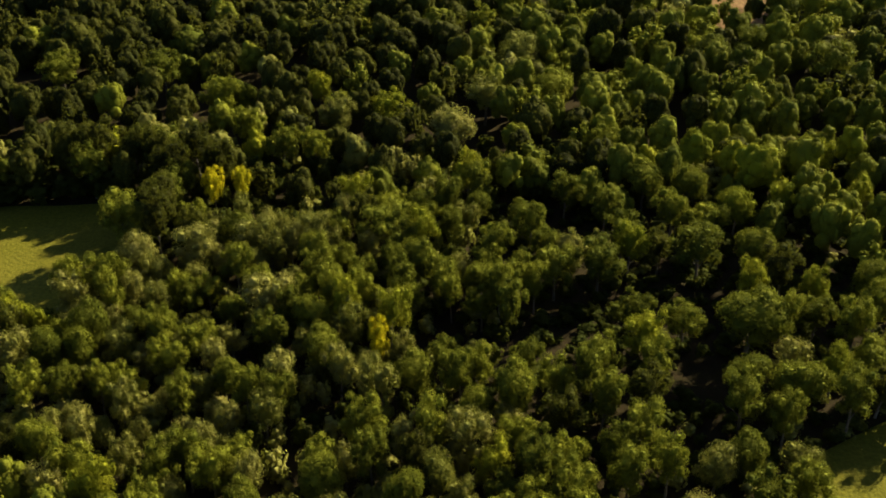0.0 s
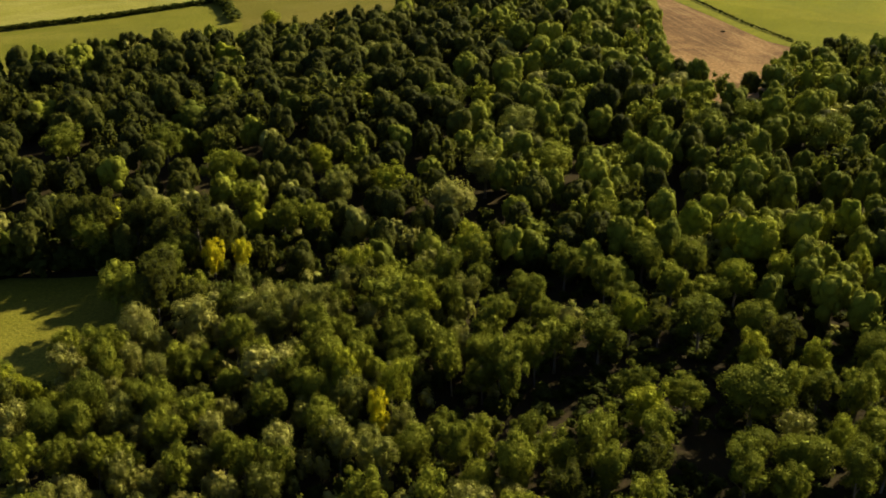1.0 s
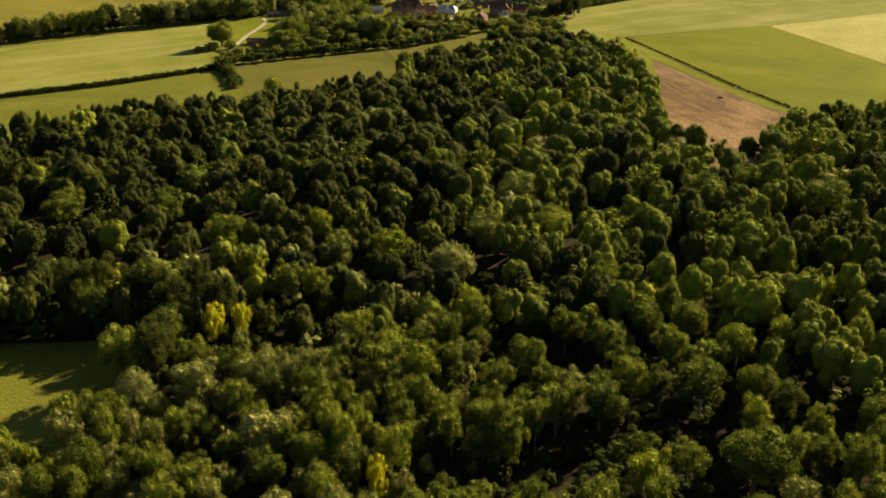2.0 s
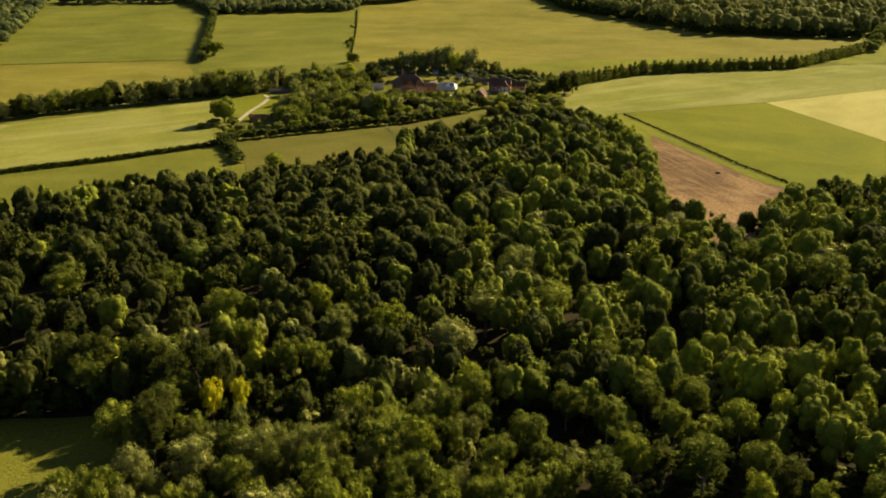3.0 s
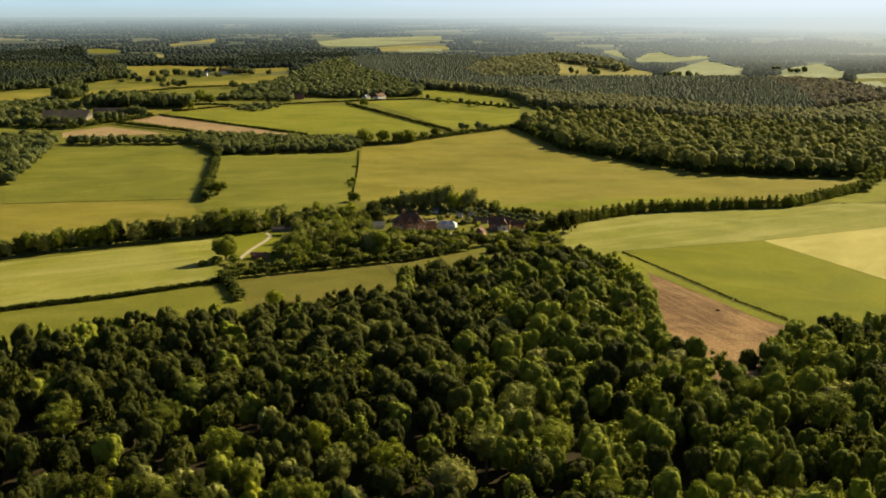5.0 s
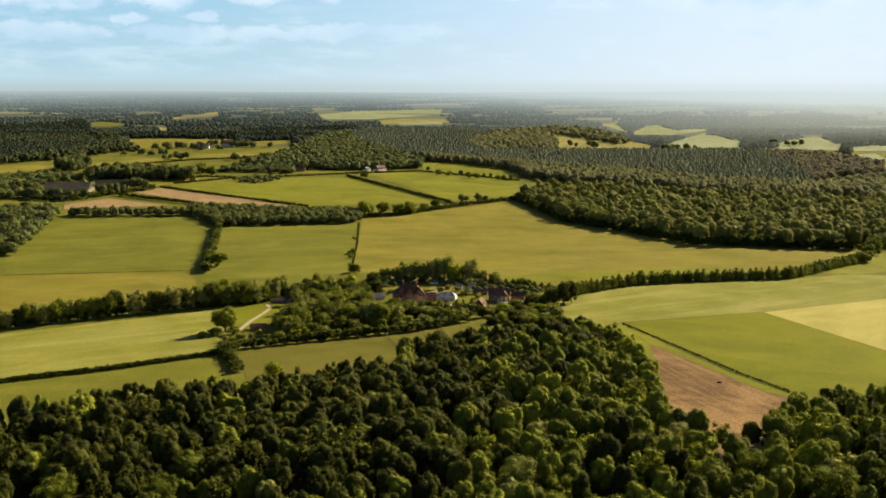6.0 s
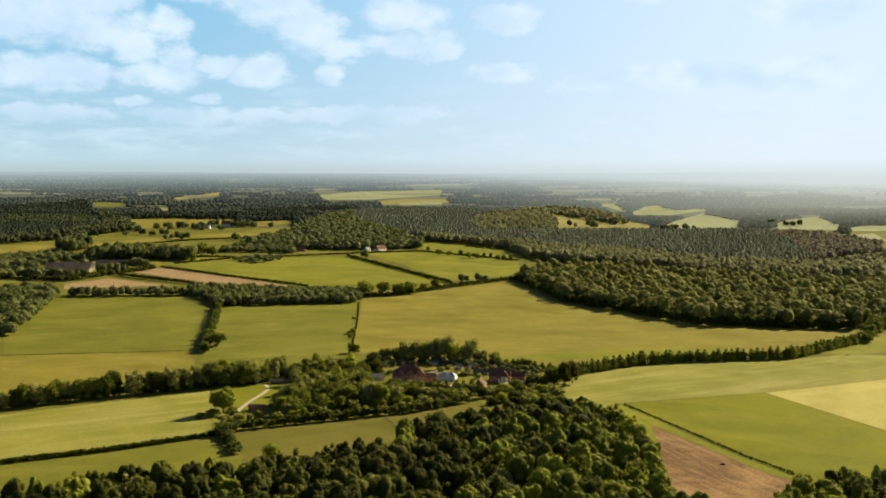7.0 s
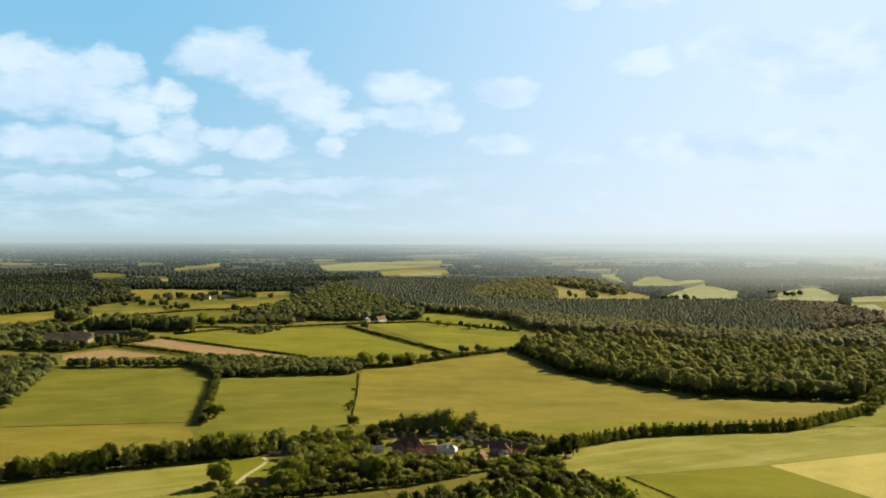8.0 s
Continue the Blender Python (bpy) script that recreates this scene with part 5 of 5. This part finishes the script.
building("village_house", "brick cottage among the trees", -213, 1602, 5, 14.0, 8.0, 4.6, 8.0, 0, BRICK, ROOF_TILE, [(-3, 1, 1.2, 1.2), (3, 1, 1.2, 1.2)])


def build_marquee():
    root = new("marquee")
    bm = roof_mesh(12.0, 8.0, 2.6, 4.8, 2.5, 0.2, 0.08)
    bmesh.ops.subdivide_edges(bm, edges=bm.edges[:], cuts=3, use_grid_fill=True)
    for v in bm.verts:
        v.co.z += 0.12 * math.cos(v.co.x * math.pi / 2)
    part("canopy", bm, CANVAS, root)
    for sx, sy, w, d in ((0, -3.9, 11.6, 0.06), (0, 3.9, 11.6, 0.06), (-5.9, 0, 0.06, 7.6), (5.9, 0, 0.06, 7.6)):
        boxed("side_wall", CANVAS, root, sx - w / 2, sx + w / 2, sy - d / 2, sy + d / 2, 0.0, 2.5)
    for px in (-5.7, 0, 5.7):
        for py in (-3.7, 3.7):
            bm = bmesh.new()
            tube(bm, (px, py, 0), (px, py, 2.6), 0.06, 0.06, 6)
            part("pole", bm, PAINT, root)
    root.matrix_basis = pose(2.5, 668, 0, 0, 0, -12)
    tagged(root, "white canvas marquee on the garden lawn", "tent")


build_marquee()
drape("drive", [(-113.5, 576), (-111, 576), (-109, 600), (-104.5, 626), (-103.5, 640), (-108, 651), (-110, 650), (-106, 640), (-107, 627), (-111.5, 600)], GRAVEL, "pale gravel farm drive", 0.26, 60, "drive")
drape("lawn", [(-141, 645), (-98, 652), (-94, 622), (-105, 574), (-120, 572), (-124, 600)], LUSH, "sunlit lawn beside the drive", 0.2, 60, "lawn")
drape("lawn", [(-52, 688), (-50, 714), (6, 716), (8, 698), (-6, 684)], COWFIELD, "sunlit garden lawn behind the house", 0.2, 60, "lawn")
drape("terrace", [(-33, 640), (-33, 651), (-9, 654), (8, 650), (12, 640)], STONE, "pale paved terrace in front of the house", 0.2, 60, "terrace")
drape("yard", [(34, 655), (34, 664), (56, 664), (56, 655)], STONE, "pale paved yard in front of the cottage", 0.2, 60, "yard")
drape("glade_path", [(-6, 173.6), (-3, 173.8), (0.4, 175.4), (1.0, 178.6), (-0.4, 178.2), (-2.5, 175.8), (-5.4, 174.8)], STUBBLE, "pale trodden path in a glade", 0.2, 60, "path")
drape("verge", [(96, 591), (101, 596), (120, 533), (136, 485), (152, 449), (150, 444), (140, 456), (126, 496), (107, 546), (105, 562)], LUSH, "grass strip between hedge and ploughed field", 0.24, 60, "verge")
drape("verge", [(92, 594), (101, 591), (107, 542), (102, 496), (94, 443), (85, 443), (93, 518)], LUSH, "sunlit grass margin between wood and ploughed field", 0.2, 60, "verge")
drape("field_margin", [(33, 742), (63, 761), (89, 771), (123, 778), (166, 786), (212, 788), (208, 773), (161, 763), (118, 749), (85, 738), (57, 729)], LUSH, "lighter mown strip along the row of trees", 0.2, 60, "field margin")
drape("corner_field", [(269, 779), (400, 900), (420, 800), (318, 769), (286, 758)], LUSH, "bright green field corner beyond the tree row", 0.12)


# ---- small things ----
def build_manure_pile():
    bm = bmesh.new()
    bmesh.ops.create_icosphere(bm, subdivisions=3, radius=1.0)
    for v in bm.verts:
        w = 1 + 0.25 * noise.noise(v.co * 2.3)
        v.co = Vector((v.co.x * 1.2 * w, v.co.y * 0.8 * w, max(-0.2, v.co.z * 0.5 * w)))
    me = bpy.data.meshes.new("manure_pile")
    bm.to_mesh(me)
    bm.free()
    me.materials.append(LITTER)
    me.shade_smooth()
    ob = tagged(new("manure_pile", me), "small dark pile of manure on the ploughed field", "manure pile")
    ob.location = (HEAP[0], HEAP[1], 0.2)


def build_fence(pts, gap, label):
    """A post and rail fence along a line."""
    root = new("fence")
    posts = []
    for (x1, y1), (x2, y2) in zip(pts, pts[1:]):
        n = max(1, round(math.hypot(x2 - x1, y2 - y1) / gap))
        posts += [(x1 + (x2 - x1) * k / n, y1 + (y2 - y1) * k / n) for k in range(n)]
    posts.append(pts[-1])
    for x, y in posts:
        boxed("post", TIMBER, root, x - 0.08, x + 0.08, y - 0.08, y + 0.08, land(x, y) - 0.2, land(x, y) + 1.25)
    for z in (0.55, 1.0):
        for (x1, y1), (x2, y2) in zip(posts, posts[1:]):
            bm = bmesh.new()
            tube(bm, (x1, y1, land(x1, y1) + z), (x2, y2, land(x2, y2) + z), 0.05, 0.05, 4)
            part("rail", bm, TIMBER, root)
    return tagged(root, label, "fence")


HEAP = (124.8, 470.7)
build_manure_pile()
def build_garden_wall(x0, y0, x1, y1):
    """A coped wall between two points."""
    root = new("garden_wall")
    long, turn = math.hypot(x1 - x0, y1 - y0), math.degrees(math.atan2(y1 - y0, x1 - x0))
    boxed("wall", STONE, root, 0, long, -0.2, 0.2, -0.3, 1.9)
    boxed("coping", STONE, root, -0.1, long + 0.1, -0.28, 0.28, 1.9, 2.02)
    root.matrix_basis = pose(x0, y0, land(x0, y0), 0, 0, turn)
    tagged(root, "cream stone garden wall beside the country house", "wall")


build_garden_wall(-9.8, 681.1, -3.7, 688.9)
build_fence([(-31, 566), (-26, 548), (-20, 530)], 3.0, "weathered timber fence across the field corner")
build_fence([(-14, 580), (2, 590), (12, 598)], 3.0, "weathered timber fence along the garden hedge")


def build_shrubs():
    rng = random.Random(91)
    root_shape = make_tree("shrub", "oak", "bush", 500, 160, 0.6, "small rounded dark green shrub beside the field hedge", 0.0, 0)
    gold = make_tree("shrub", "lime", "bush", 503, 900, 0.3, "golden-green rounded shrub at the edge of the wood", 0.0, 0)
    stand = Stand({"oak": [root_shape], "lime": [gold]}, "shrubs beside the hedge", 92)
    stand.plant("lime", -77.9, 479.0, 5.4, 8.5)
    for x, y, r, h in ((-79, 944, 2.6, 3.0), (-76, 862, 2.4, 2.8), (-73, 838, 2.8, 3.2), (-70, 800, 2.2, 2.6), (-66, 770, 3.4, 5.0), (-90, 610, 2.0, 2.4), (-150, 655, 2.4, 3.0), (-130, 650, 2.0, 2.6)):
        stand.plant("oak", x, y, r, h)


build_shrubs()
hedge([(-36, 688), (-18, 691), (0, 694)], 1.6, 1.6, "clipped garden hedge across the lawn", 41, 1.0)
hedge([(-6, 676), (8, 679), (18, 682)], 1.6, 1.4, "clipped garden hedge behind the marquee", 42, 1.0)
